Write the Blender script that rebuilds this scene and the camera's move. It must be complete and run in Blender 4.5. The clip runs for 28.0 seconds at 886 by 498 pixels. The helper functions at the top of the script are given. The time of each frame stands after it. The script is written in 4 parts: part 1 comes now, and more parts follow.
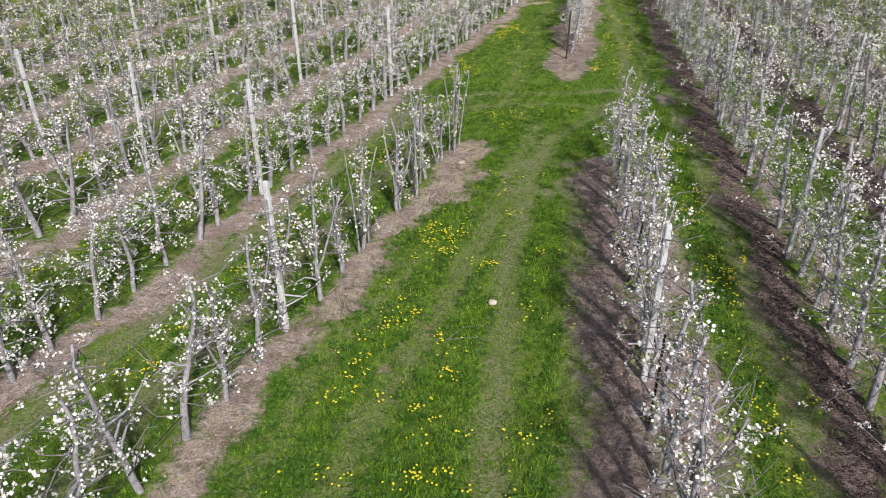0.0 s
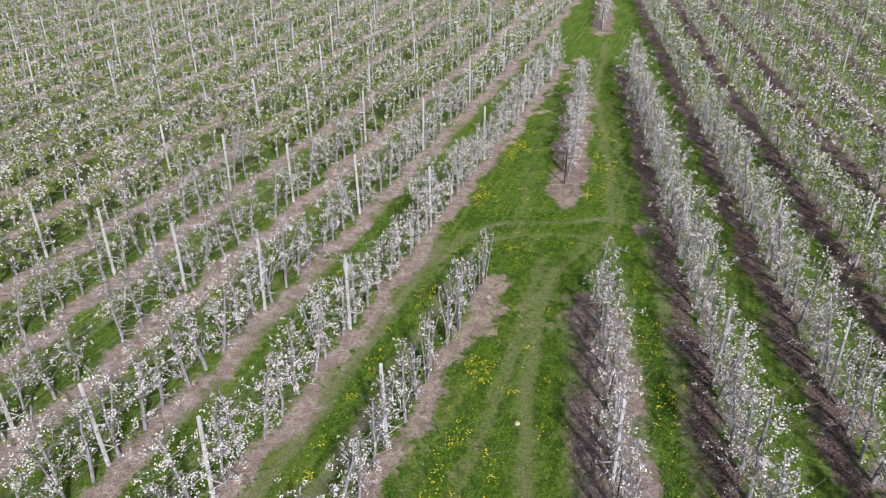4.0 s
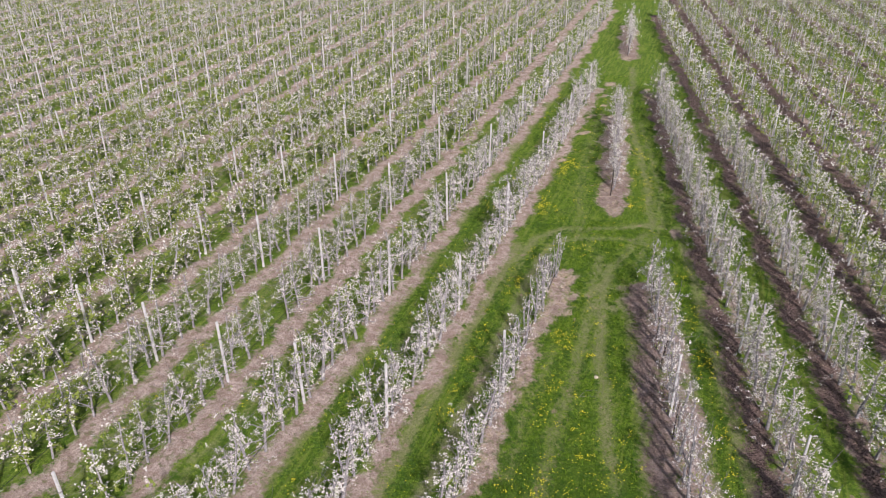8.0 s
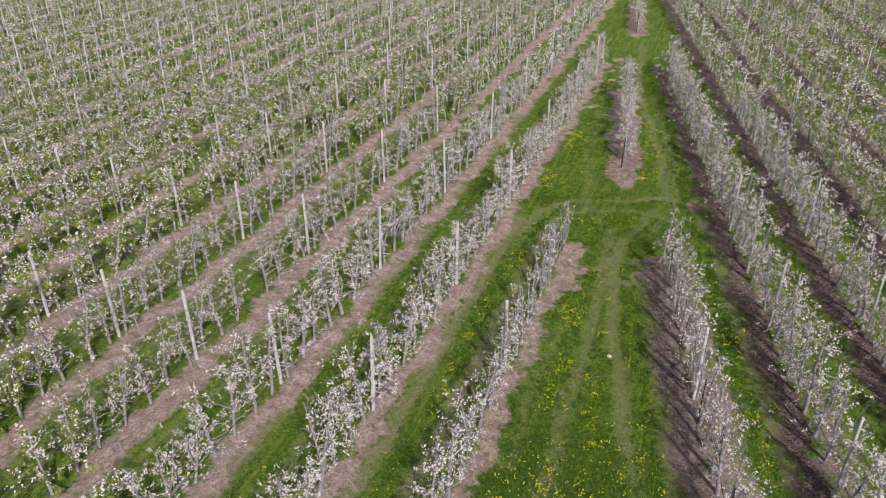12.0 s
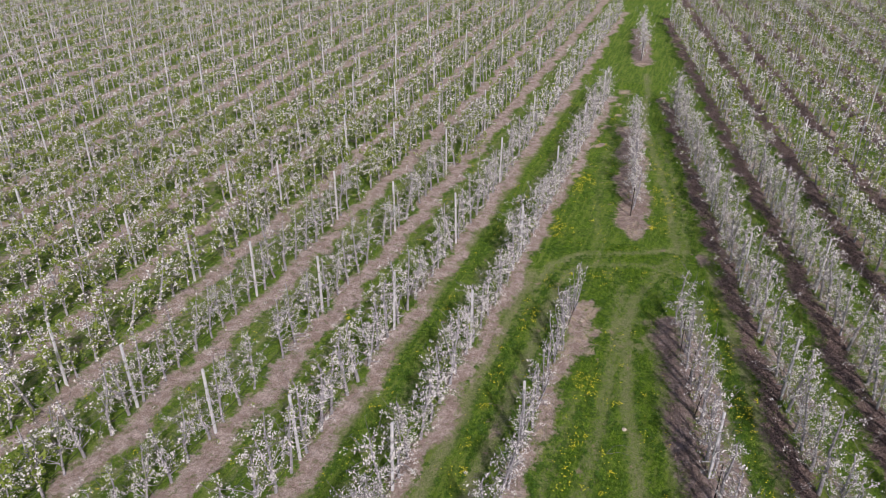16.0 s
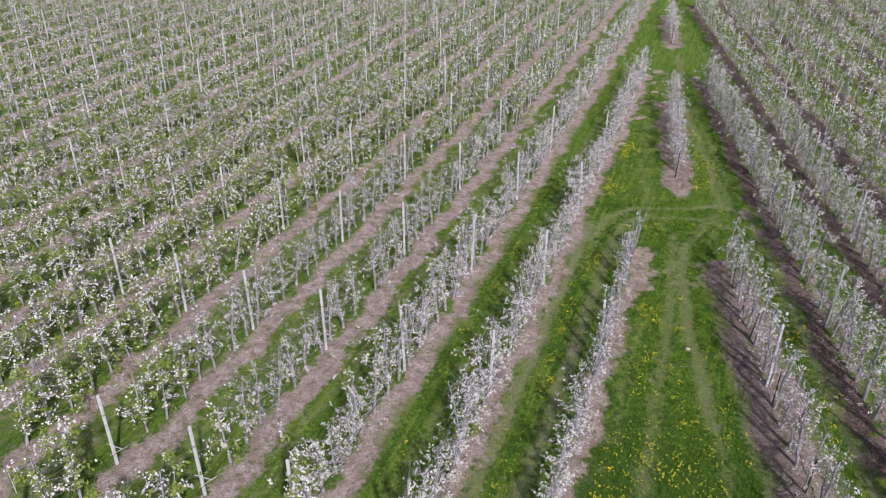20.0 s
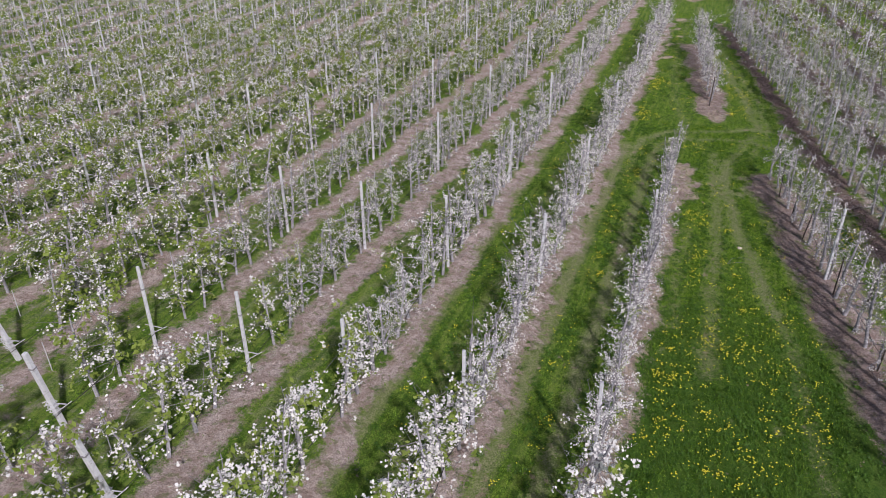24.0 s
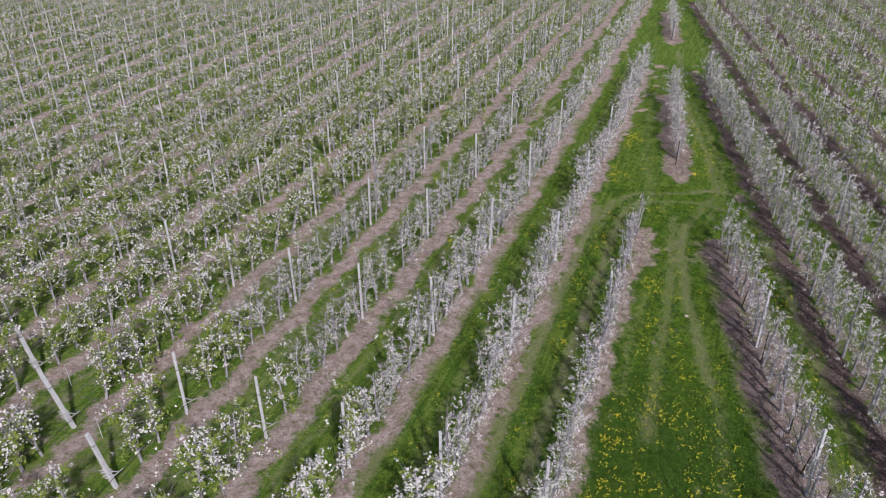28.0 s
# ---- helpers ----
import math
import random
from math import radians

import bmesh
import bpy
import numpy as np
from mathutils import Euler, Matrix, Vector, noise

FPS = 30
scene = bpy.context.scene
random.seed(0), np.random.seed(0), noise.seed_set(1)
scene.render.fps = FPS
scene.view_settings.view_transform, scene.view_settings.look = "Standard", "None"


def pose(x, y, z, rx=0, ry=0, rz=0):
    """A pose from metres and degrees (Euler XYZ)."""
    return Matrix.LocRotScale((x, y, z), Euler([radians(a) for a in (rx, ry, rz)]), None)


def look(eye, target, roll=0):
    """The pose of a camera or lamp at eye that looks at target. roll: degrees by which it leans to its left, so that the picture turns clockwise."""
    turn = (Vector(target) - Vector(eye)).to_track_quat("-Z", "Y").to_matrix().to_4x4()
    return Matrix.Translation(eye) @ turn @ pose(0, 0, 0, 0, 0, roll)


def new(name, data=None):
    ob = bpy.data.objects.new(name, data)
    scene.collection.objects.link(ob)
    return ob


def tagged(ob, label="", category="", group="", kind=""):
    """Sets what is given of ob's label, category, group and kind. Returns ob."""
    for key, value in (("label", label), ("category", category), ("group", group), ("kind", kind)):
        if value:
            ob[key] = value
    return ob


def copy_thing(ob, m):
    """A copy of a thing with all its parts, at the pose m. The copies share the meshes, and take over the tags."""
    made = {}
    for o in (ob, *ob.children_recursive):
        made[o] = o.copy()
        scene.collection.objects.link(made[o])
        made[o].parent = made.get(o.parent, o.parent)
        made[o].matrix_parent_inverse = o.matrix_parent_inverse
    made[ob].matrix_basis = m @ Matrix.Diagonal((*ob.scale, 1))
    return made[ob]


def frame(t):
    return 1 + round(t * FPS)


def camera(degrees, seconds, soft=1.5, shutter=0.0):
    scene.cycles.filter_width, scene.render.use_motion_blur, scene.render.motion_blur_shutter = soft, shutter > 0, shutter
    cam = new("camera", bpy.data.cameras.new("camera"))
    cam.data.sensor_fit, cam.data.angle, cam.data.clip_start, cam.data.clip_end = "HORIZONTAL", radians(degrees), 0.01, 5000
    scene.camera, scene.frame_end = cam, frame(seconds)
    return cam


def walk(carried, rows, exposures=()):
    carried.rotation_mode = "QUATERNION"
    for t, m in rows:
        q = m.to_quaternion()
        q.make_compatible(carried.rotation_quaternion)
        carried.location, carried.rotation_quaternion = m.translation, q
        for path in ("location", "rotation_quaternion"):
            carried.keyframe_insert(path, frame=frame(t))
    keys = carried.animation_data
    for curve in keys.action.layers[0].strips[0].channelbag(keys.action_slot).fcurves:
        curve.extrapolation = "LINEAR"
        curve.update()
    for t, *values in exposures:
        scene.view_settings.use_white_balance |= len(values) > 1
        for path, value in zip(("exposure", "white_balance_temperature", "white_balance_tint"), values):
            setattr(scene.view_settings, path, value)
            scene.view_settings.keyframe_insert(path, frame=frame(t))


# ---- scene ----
PATH_ROWS = [
    (0, look((2.688, -10.857, 7.467), (-0.254, -2.667, 2.541), -0.02)),
    (0.5, look((2.512, -11.078, 7.908), (-0.390, -2.866, 2.995), -0.08)),
    (1, look((2.531, -11.509, 8.661), (-0.377, -3.292, 3.759), -0.17)),
    (1.5, look((2.543, -12.041, 9.472), (-0.354, -3.817, 4.575), -0.23)),
    (2, look((2.693, -12.681, 10.395), (-0.222, -4.466, 5.495), -0.23)),
    (2.5, look((2.856, -13.370, 11.303), (-0.077, -5.162, 6.401), -0.26)),
    (3, look((3.129, -14.204, 12.381), (0.158, -6.015, 7.472), -0.36)),
    (3.5, look((3.153, -14.805, 13.323), (0.201, -6.608, 8.415), -0.39)),
    (5.5, look((2.798, -17.979, 17.818), (-0.160, -9.767, 12.937), -0.53)),
    (6, look((2.580, -18.999, 18.641), (-0.393, -10.806, 13.739), -0.55)),
    (6.5, look((2.373, -20.196, 19.105), (-0.608, -11.994, 14.221), -0.53)),
    (7, look((2.179, -21.341, 18.994), (-0.812, -13.148, 14.102), -0.41)),
    (7.5, look((2.020, -22.223, 18.489), (-0.967, -14.030, 13.594), -0.39)),
    (8, look((1.951, -22.833, 18.035), (-1.038, -14.638, 13.144), -0.25)),
    (8.5, look((1.876, -22.971, 17.579), (-1.107, -14.777, 12.684), -0.29)),
    (9, look((1.812, -22.785, 17.129), (-1.175, -14.588, 12.241), -0.26)),
    (9.5, look((1.789, -22.461, 16.891), (-1.196, -14.268, 11.997), -0.22)),
    (10, look((1.768, -22.240, 16.761), (-1.216, -14.043, 11.873), -0.26)),
    (10.5, look((1.704, -21.947, 16.487), (-1.293, -13.745, 11.614), -0.24)),
    (11, look((1.623, -21.591, 16.197), (-1.376, -13.399, 11.308), -0.16)),
    (11.5, look((1.507, -21.348, 15.930), (-1.484, -13.156, 11.037), -0.19)),
    (12, look((1.448, -20.857, 15.475), (-1.557, -12.671, 10.581), -0.07)),
    (12.5, look((1.444, -20.326, 15.139), (-1.550, -12.136, 10.244), -0.17)),
    (14.5, look((1.255, -18.115, 15.310), (-1.736, -9.935, 10.398), -0.02)),
    (15, look((1.028, -18.547, 16.161), (-1.971, -10.364, 11.257), -0.03)),
    (15.5, look((0.744, -19.207, 17.048), (-2.243, -11.029, 12.128), 0.01)),
    (16, look((0.470, -20.051, 17.834), (-2.502, -11.868, 12.915), 0.07)),
    (16.5, look((0.180, -20.977, 18.709), (-2.787, -12.793, 13.789), 0.10)),
    (17, look((0.011, -21.853, 19.254), (-2.970, -13.666, 14.346), 0.13)),
    (17.5, look((-0.109, -22.759, 19.584), (-3.098, -14.578, 14.671), 0.02)),
    (18, look((-0.300, -23.393, 19.362), (-3.301, -15.220, 14.443), 0.03)),
    (18.5, look((-0.488, -23.832, 18.931), (-3.503, -15.668, 14.005), 0.06)),
    (19, look((-0.682, -24.239, 18.441), (-3.707, -16.082, 13.512), 0.06)),
    (19.5, look((-0.855, -24.585, 17.966), (-3.884, -16.431, 13.033), 0.08)),
    (20, look((-1.035, -24.843, 17.454), (-4.063, -16.691, 12.517), 0.17)),
    (20.5, look((-1.223, -25.248, 16.993), (-4.228, -17.075, 12.077), 0.18)),
    (21, look((-1.476, -25.469, 16.528), (-4.470, -17.297, 11.603), 0.20)),
    (21.5, look((-1.636, -25.779, 16.076), (-4.653, -17.623, 11.138), 0.20)),
    (23.5, look((-2.121, -26.389, 14.137), (-5.151, -18.237, 9.201), 0.16)),
    (24, look((-2.160, -26.350, 13.633), (-5.184, -18.200, 8.690), 0.11)),
    (24.5, look((-2.178, -26.357, 13.206), (-5.196, -18.211, 8.253), 0.07)),
    (25, look((-2.275, -26.421, 13.271), (-5.287, -18.272, 8.319), 0.08)),
    (25.5, look((-2.386, -26.431, 13.936), (-5.413, -18.296, 8.971), 0.06)),
    (26, look((-2.397, -26.725, 14.738), (-5.446, -18.591, 9.784), -0.01)),
    (26.5, look((-2.302, -26.808, 15.558), (-5.356, -18.681, 10.595), -0.11)),
    (27, look((-1.968, -27.103, 16.371), (-5.019, -18.977, 11.405), -0.16)),
    (27.5, look((-1.400, -27.643, 17.427), (-4.454, -19.525, 12.449), -0.19)),
    (28, look((-0.735, -28.209, 18.468), (-3.786, -20.095, 13.483), -0.31)),
]
cam = camera(61.2, 28.0, soft=0.75)
walk(cam, PATH_ROWS, exposures=[(0, -0.11, 6490, 14), (3, -0.2, 6320, 18), (6, -0.17, 6280, 19), (8, -0.1, 6630, 23), (10, -0.19, 6730, 23), (12, -0.37, 6730, 23), (15, -0.44, 6630, 23), (17, -0.41, 6290, 24), (19, -0.27, 6130, 24), (21, -0.34, 6130, 23), (25, -0.45, 6160, 23), (28, -0.49, 6140, 23)])

# ---------------------------------------------------------------- light
SUN_ELEVATION, SUN_AZIMUTH = radians(41), radians(141)   # azimuth clockwise from +y
world = bpy.data.worlds.new("sky")
scene.world = world
world.use_nodes = True
wn = world.node_tree
sky = wn.nodes.new("ShaderNodeTexSky")
sky.sky_type, sky.sun_disc = "NISHITA", False
sky.sun_elevation, sky.sun_rotation = SUN_ELEVATION, SUN_AZIMUTH
sky.dust_density, sky.air_density = 3.0, 1.0
wn.links.new(sky.outputs[0], wn.nodes["Background"].inputs[0])
wn.nodes["Background"].inputs[1].default_value = 0.079
sun = new("sun", bpy.data.lights.new("sun", "SUN"))
sun.data.energy, sun.data.angle, sun.data.color = 4.05, radians(2.4), (1.0, 0.965, 0.92)
sun_way = Vector((math.sin(SUN_AZIMUTH) * math.cos(SUN_ELEVATION), math.cos(SUN_AZIMUTH) * math.cos(SUN_ELEVATION), math.sin(SUN_ELEVATION)))
sun.matrix_world = look(sun_way * 60, (0, 0, 0))


# ---------------------------------------------------------------- materials
class Nodes:
    """A short hand for building one node material."""

    def __init__(self, name, rough=0.85):
        self.mat = bpy.data.materials.new(name)
        self.mat.use_nodes = True
        self.tree = self.mat.node_tree
        self.bsdf = self.tree.nodes["Principled BSDF"]
        self.bsdf.inputs["Roughness"].default_value = rough
        self.bsdf.inputs["Specular IOR Level"].default_value = 0.25

    def node(self, kind, **values):
        n = self.tree.nodes.new("ShaderNode" + kind)
        for key, value in values.items():
            if key == "operation":
                n.operation = value
            elif key == "attribute":
                n.attribute_name = value
            elif key == "blend":
                n.blend_type = value
        return n

    def plug(self, value, socket):
        if isinstance(value, bpy.types.NodeSocket):
            self.tree.links.new(value, socket)
        else:
            socket.default_value = value

    def math(self, op, a, b=0.0):
        n = self.node("Math", operation=op)
        self.plug(a, n.inputs[0])
        self.plug(b, n.inputs[1])
        return n.outputs[0]

    def attr(self, name):
        return self.node("Attribute", attribute=name).outputs["Fac"]

    def place(self):
        return self.node("NewGeometry").outputs["Position"]

    def noise(self, scale, detail=3.0, rough=0.6, vector=None):
        n = self.node("TexNoise")
        n.inputs["Scale"].default_value, n.inputs["Detail"].default_value, n.inputs["Roughness"].default_value = scale, detail, rough
        self.plug(vector if vector is not None else self.place(), n.inputs["Vector"])
        return n.outputs["Fac"]

    def cells(self, scale):
        """Distance to the nearest of scattered points: round lumps with gaps between them."""
        n = self.node("TexVoronoi")
        n.inputs["Scale"].default_value = scale
        self.plug(self.place(), n.inputs["Vector"])
        return n.outputs["Distance"]

    def stretch(self, sx, sy, sz):
        n = self.node("VectorMath", operation="MULTIPLY")
        self.plug(self.place(), n.inputs[0])
        n.inputs[1].default_value = (sx, sy, sz)
        return n.outputs[0]

    def ramp(self, value, low, high):
        n = self.node("MapRange")
        n.interpolation_type = "SMOOTHSTEP"
        self.plug(value, n.inputs["Value"])
        n.inputs["From Min"].default_value, n.inputs["From Max"].default_value = low, high
        return n.outputs["Result"]

    def mix(self, fac, a, b):
        n = self.node("MixRGB")
        self.plug(fac, n.inputs[0])
        for value, socket in ((a, n.inputs[1]), (b, n.inputs[2])):
            self.plug(value if isinstance(value, bpy.types.NodeSocket) else (*value, 1.0), socket)
        return n.outputs[0]

    def done(self, color, height=None, depth=0.02, strength=0.6):
        self.plug(color if isinstance(color, bpy.types.NodeSocket) else (*color, 1.0), self.bsdf.inputs["Base Color"])
        if height is not None:
            n = self.node("Bump")
            n.inputs["Strength"].default_value, n.inputs["Distance"].default_value = strength, depth
            self.plug(height, n.inputs["Height"])
            self.plug(n.outputs[0], self.bsdf.inputs["Normal"])
        return self.mat


def ground_material():
    m = Nodes("orchard_ground", 0.95)
    fine, mid, wide = m.noise(24, 5, 0.75), m.noise(5.0, 5, 0.7), m.noise(0.8, 3)
    speck, grit = m.noise(75, 3, 0.7), m.noise(150, 2, 0.6)
    patch = m.noise(2.1, 4, 0.65)
    # bare soil with dry litter, clods and darker damp patches
    soil = m.mix(m.ramp(patch, 0.40, 0.60), (0.49, 0.37, 0.32), (0.81, 0.695, 0.65))
    soil = m.mix(m.math("MULTIPLY", m.ramp(mid, 0.50, 0.58), 0.45), soil, (0.36, 0.265, 0.225))
    soil = m.mix(m.math("MULTIPLY", m.ramp(fine, 0.53, 0.57), 0.4), soil, (0.27, 0.20, 0.17))
    soil = m.mix(m.math("MULTIPLY", m.ramp(m.noise(11, 5, 0.78), 0.55, 0.59), 0.35), soil, (0.34, 0.255, 0.215))
    soil = m.mix(m.math("MULTIPLY", m.ramp(speck, 0.53, 0.57), 0.85), soil, (0.66, 0.57, 0.49))
    soil = m.mix(m.math("MULTIPLY", m.ramp(m.noise(42, 4, 0.75), 0.59, 0.63), 0.6), soil, (0.10, 0.07, 0.055))
    soil = m.mix(m.math("MULTIPLY", m.ramp(m.noise(3.0, 5, 0.72), 0.55, 0.61), 0.65), soil, (0.16, 0.215, 0.055))
    clod, crumb = m.cells(9), m.cells(24)
    soil = m.mix(m.math("MULTIPLY", m.ramp(crumb, 0.45, 0.68), 0.36), soil, (0.22, 0.158, 0.13))
    soil = m.mix(m.math("MULTIPLY", m.ramp(clod, 0.52, 0.75), 0.3), soil, (0.26, 0.19, 0.16))
    # dark mulch chips, toned down further to hold the trees' shade in the colour
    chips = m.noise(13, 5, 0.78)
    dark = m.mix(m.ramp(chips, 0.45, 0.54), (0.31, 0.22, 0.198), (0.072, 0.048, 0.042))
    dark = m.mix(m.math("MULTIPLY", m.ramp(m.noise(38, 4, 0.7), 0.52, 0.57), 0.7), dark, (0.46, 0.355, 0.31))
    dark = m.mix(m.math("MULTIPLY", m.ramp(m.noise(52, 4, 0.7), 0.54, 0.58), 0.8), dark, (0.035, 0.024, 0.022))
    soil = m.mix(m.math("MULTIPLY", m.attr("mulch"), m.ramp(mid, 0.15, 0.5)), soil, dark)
    straw = m.mix(m.ramp(fine, 0.38, 0.66), (0.68, 0.57, 0.43), (0.40, 0.31, 0.215))
    soil = m.mix(m.ramp(m.math("ADD", m.attr("dry"), m.math("ADD", m.math("MULTIPLY", m.math("SUBTRACT", mid, 0.5), 1.8), m.math("MULTIPLY", m.math("SUBTRACT", patch, 0.5), 2.2))), 0.6, 1.05), soil, straw)
    # grass
    grass = m.mix(m.ramp(mid, 0.4, 0.6), (0.175, 0.355, 0.022), (0.30, 0.475, 0.042))
    grass = m.mix(m.math("MULTIPLY", m.ramp(fine, 0.48, 0.53), 0.8), grass, (0.035, 0.088, 0.008))
    grass = m.mix(m.math("MULTIPLY", m.ramp(m.noise(7, 5, 0.78), 0.50, 0.56), 0.75), grass, (0.04, 0.11, 0.009))
    grass = m.mix(m.math("MULTIPLY", m.ramp(speck, 0.50, 0.55), 0.55), grass, (0.24, 0.345, 0.06))
    grass = m.mix(m.math("MULTIPLY", m.ramp(m.noise(44, 3, 0.6), 0.53, 0.58), 0.6), grass, (0.035, 0.085, 0.008))
    grass = m.mix(m.math("MULTIPLY", m.ramp(m.noise(1.7, 4, 0.65), 0.5, 0.66), 0.4), grass, (0.235, 0.31, 0.055))
    grass = m.mix(m.math("MULTIPLY", m.ramp(m.noise(2.6, 5, 0.72), 0.52, 0.60), 0.65), grass, (0.042, 0.128, 0.012))
    streak = m.noise(1.0, 4, 0.6, m.stretch(4.5, 0.35, 1.0))
    grass = m.mix(m.math("MULTIPLY", m.ramp(streak, 0.5, 0.62), 0.5), grass, (0.25, 0.335, 0.07))
    grass = m.mix(m.math("MULTIPLY", m.ramp(streak, 0.5, 0.38), 0.5), grass, (0.05, 0.135, 0.010))
    deep = m.math("ADD", m.attr("lush"), m.math("MULTIPLY", m.math("SUBTRACT", m.noise(3.4, 4, 0.7), 0.5), 0.9))
    grass = m.mix(m.math("MULTIPLY", m.ramp(deep, 1.05, 1.45), 0.7), grass, m.mix(m.ramp(speck, 0.46, 0.56), (0.034, 0.10, 0.012), (0.085, 0.18, 0.02)))
    worn = m.math("ADD", m.attr("track"), m.math("MULTIPLY", m.math("SUBTRACT", mid, 0.5), 1.1))
    worn = m.math("ADD", worn, m.math("MULTIPLY", m.math("SUBTRACT", patch, 0.5), 0.8))
    grass = m.mix(m.math("MULTIPLY", m.ramp(worn, 0.15, 0.9), 0.85), grass, m.mix(m.ramp(fine, 0.45, 0.55), (0.40, 0.40, 0.22), (0.18, 0.235, 0.075)))
    thin = m.math("ADD", m.math("SUBTRACT", 1.0, m.attr("lush")), m.math("MULTIPLY", m.math("SUBTRACT", m.noise(1.3, 5, 0.68), 0.5), 2.2))
    grass = m.mix(m.ramp(thin, 0.5, 0.95), grass, m.mix(m.ramp(fine, 0.4, 0.65), (0.53, 0.445, 0.37), (0.27, 0.235, 0.145)))
    bare = m.math("ADD", m.noise(2.4, 4, 0.6), m.math("MULTIPLY", m.attr("track"), 0.06))
    grass = m.mix(m.math("MULTIPLY", m.ramp(bare, 0.665, 0.70), 0.85), grass, m.mix(m.ramp(fine, 0.4, 0.6), (0.4592, 0.3854, 0.2706), (0.2788, 0.2214, 0.1394)))
    edge = m.math("ADD", m.attr("soil"), m.math("MULTIPLY", m.math("SUBTRACT", mid, 0.5), 1.15))
    edge = m.math("ADD", edge, m.math("MULTIPLY", m.math("SUBTRACT", fine, 0.5), 0.9))
    edge = m.math("ADD", edge, m.math("MULTIPLY", m.math("SUBTRACT", wide, 0.5), 1.35))
    bare_ground = m.ramp(edge, -0.14, 0.2)
    color = m.mix(bare_ground, grass, soil)
    height = m.math("ADD", m.math("MULTIPLY", fine, 1.0), m.math("MULTIPLY", speck, 0.7))
    height = m.math("SUBTRACT", height, m.math("MULTIPLY", bare_ground, m.math("ADD", m.math("MULTIPLY", crumb, 0.7), m.math("MULTIPLY", clod, 1.0))))
    height = m.math("ADD", height, m.math("MULTIPLY", grit, 0.3))
    return m.done(color, height, 0.05, 0.8)


def plain_material(name, low, high, scale, rough=0.8, bump=0.0, spots=None):
    m = Nodes(name, rough)
    color = m.mix(m.ramp(m.noise(scale, 4, 0.65), 0.3, 0.7), low, high)
    if spots:
        color = m.mix(m.ramp(m.noise(scale * 4.5, 3, 0.6), 0.56, 0.7), color, spots)
    return m.done(color, m.noise(scale * 3, 3) if bump else None, bump or 0.01)


def leafy_material(name, low, high, through_light=0.35, rough=0.6, patches=None):
    m = Nodes(name, rough)
    g = m.node("NewGeometry")
    color = m.mix(g.outputs["Random Per Island"], low, high)
    if patches:
        color = m.mix(m.math("MULTIPLY", m.ramp(m.noise(9, 5, 0.8), 0.50, 0.55), 0.9), color, patches)
        color = m.mix(m.math("MULTIPLY", m.ramp(m.noise(2.6, 5, 0.72), 0.52, 0.60), 0.7), color, patches)
    m.done(color)
    thin = m.node("BsdfTranslucent")
    m.plug(color, thin.inputs[0])
    blend = m.node("MixShader")
    blend.inputs[0].default_value = through_light
    m.plug(m.bsdf.outputs[0], blend.inputs[1])
    m.plug(thin.outputs[0], blend.inputs[2])
    m.plug(blend.outputs[0], m.tree.nodes["Material Output"].inputs[0])
    return m.mat


GROUND = ground_material()
BARK = plain_material("grey_bark", (0.25, 0.245, 0.262), (0.47, 0.465, 0.49), 11, 0.85, 0.012, (0.075, 0.066, 0.066))
TWIG = plain_material("branch_bark", (0.16, 0.145, 0.145), (0.36, 0.345, 0.35), 12, 0.85, 0.006, (0.06, 0.05, 0.048))
PETAL = leafy_material("white_petals", (0.93, 0.92, 0.88), (0.87, 0.855, 0.835), 0.16)
LEAF = leafy_material("young_leaves", (0.23, 0.325, 0.05), (0.40, 0.50, 0.115), 0.45, 0.5)
BLADE = leafy_material("grass_blades", (0.165, 0.335, 0.022), (0.34, 0.52, 0.055), 0.35, 0.6, (0.075, 0.18, 0.014))
WEED = leafy_material("rosette_leaves", (0.04, 0.105, 0.012), (0.12, 0.25, 0.028), 0.25, 0.5)
STRAW = leafy_material("dry_litter", (0.13, 0.09, 0.072), (0.56, 0.45, 0.35), 0.0, 0.9)
YELLOW = leafy_material("dandelion_yellow", (0.92, 0.83, 0.04), (0.94, 0.88, 0.09), 0.2)
CONCRETE = plain_material("pale_concrete", (0.60, 0.62, 0.64), (0.74, 0.755, 0.775), 6, 0.8, 0.004, (0.44, 0.44, 0.44))
GREY_CONCRETE = plain_material("grey_concrete", (0.50, 0.515, 0.535), (0.66, 0.675, 0.695), 6, 0.8, 0.004, (0.40, 0.40, 0.40))
LICHEN = plain_material("ochre_lichen", (0.42, 0.27, 0.06), (0.55, 0.42, 0.18), 30, 0.9)
LIMEWOOD = plain_material("bleached_wood", (0.48, 0.48, 0.49), (0.68, 0.68, 0.69), 14, 0.8, 0.003)
DARKWOOD = plain_material("dark_weathered_wood", (0.045, 0.036, 0.03), (0.10, 0.085, 0.07), 14, 0.85, 0.004)
RUBBER = plain_material("black_hose", (0.03, 0.03, 0.032), (0.055, 0.052, 0.05), 12, 0.6)
WIRE = plain_material("dull_wire", (0.22, 0.22, 0.23), (0.32, 0.31, 0.31), 20, 0.5)
STONE = plain_material("pale_stone", (0.55, 0.48, 0.38), (0.72, 0.66, 0.56), 12, 0.9, 0.01, (0.40, 0.33, 0.25))

# ---------------------------------------------------------------- plan
ROW, POST_STEP, TREE_STEP = 3.3, 7.67, 0.959
LEAN = radians(11.8)                       # how far the second block is turned
ALONG = np.array((-math.sin(LEAN), math.cos(LEAN)))
ACROSS = np.array((math.cos(LEAN), math.sin(LEAN)))
rng = np.random.default_rng(7)


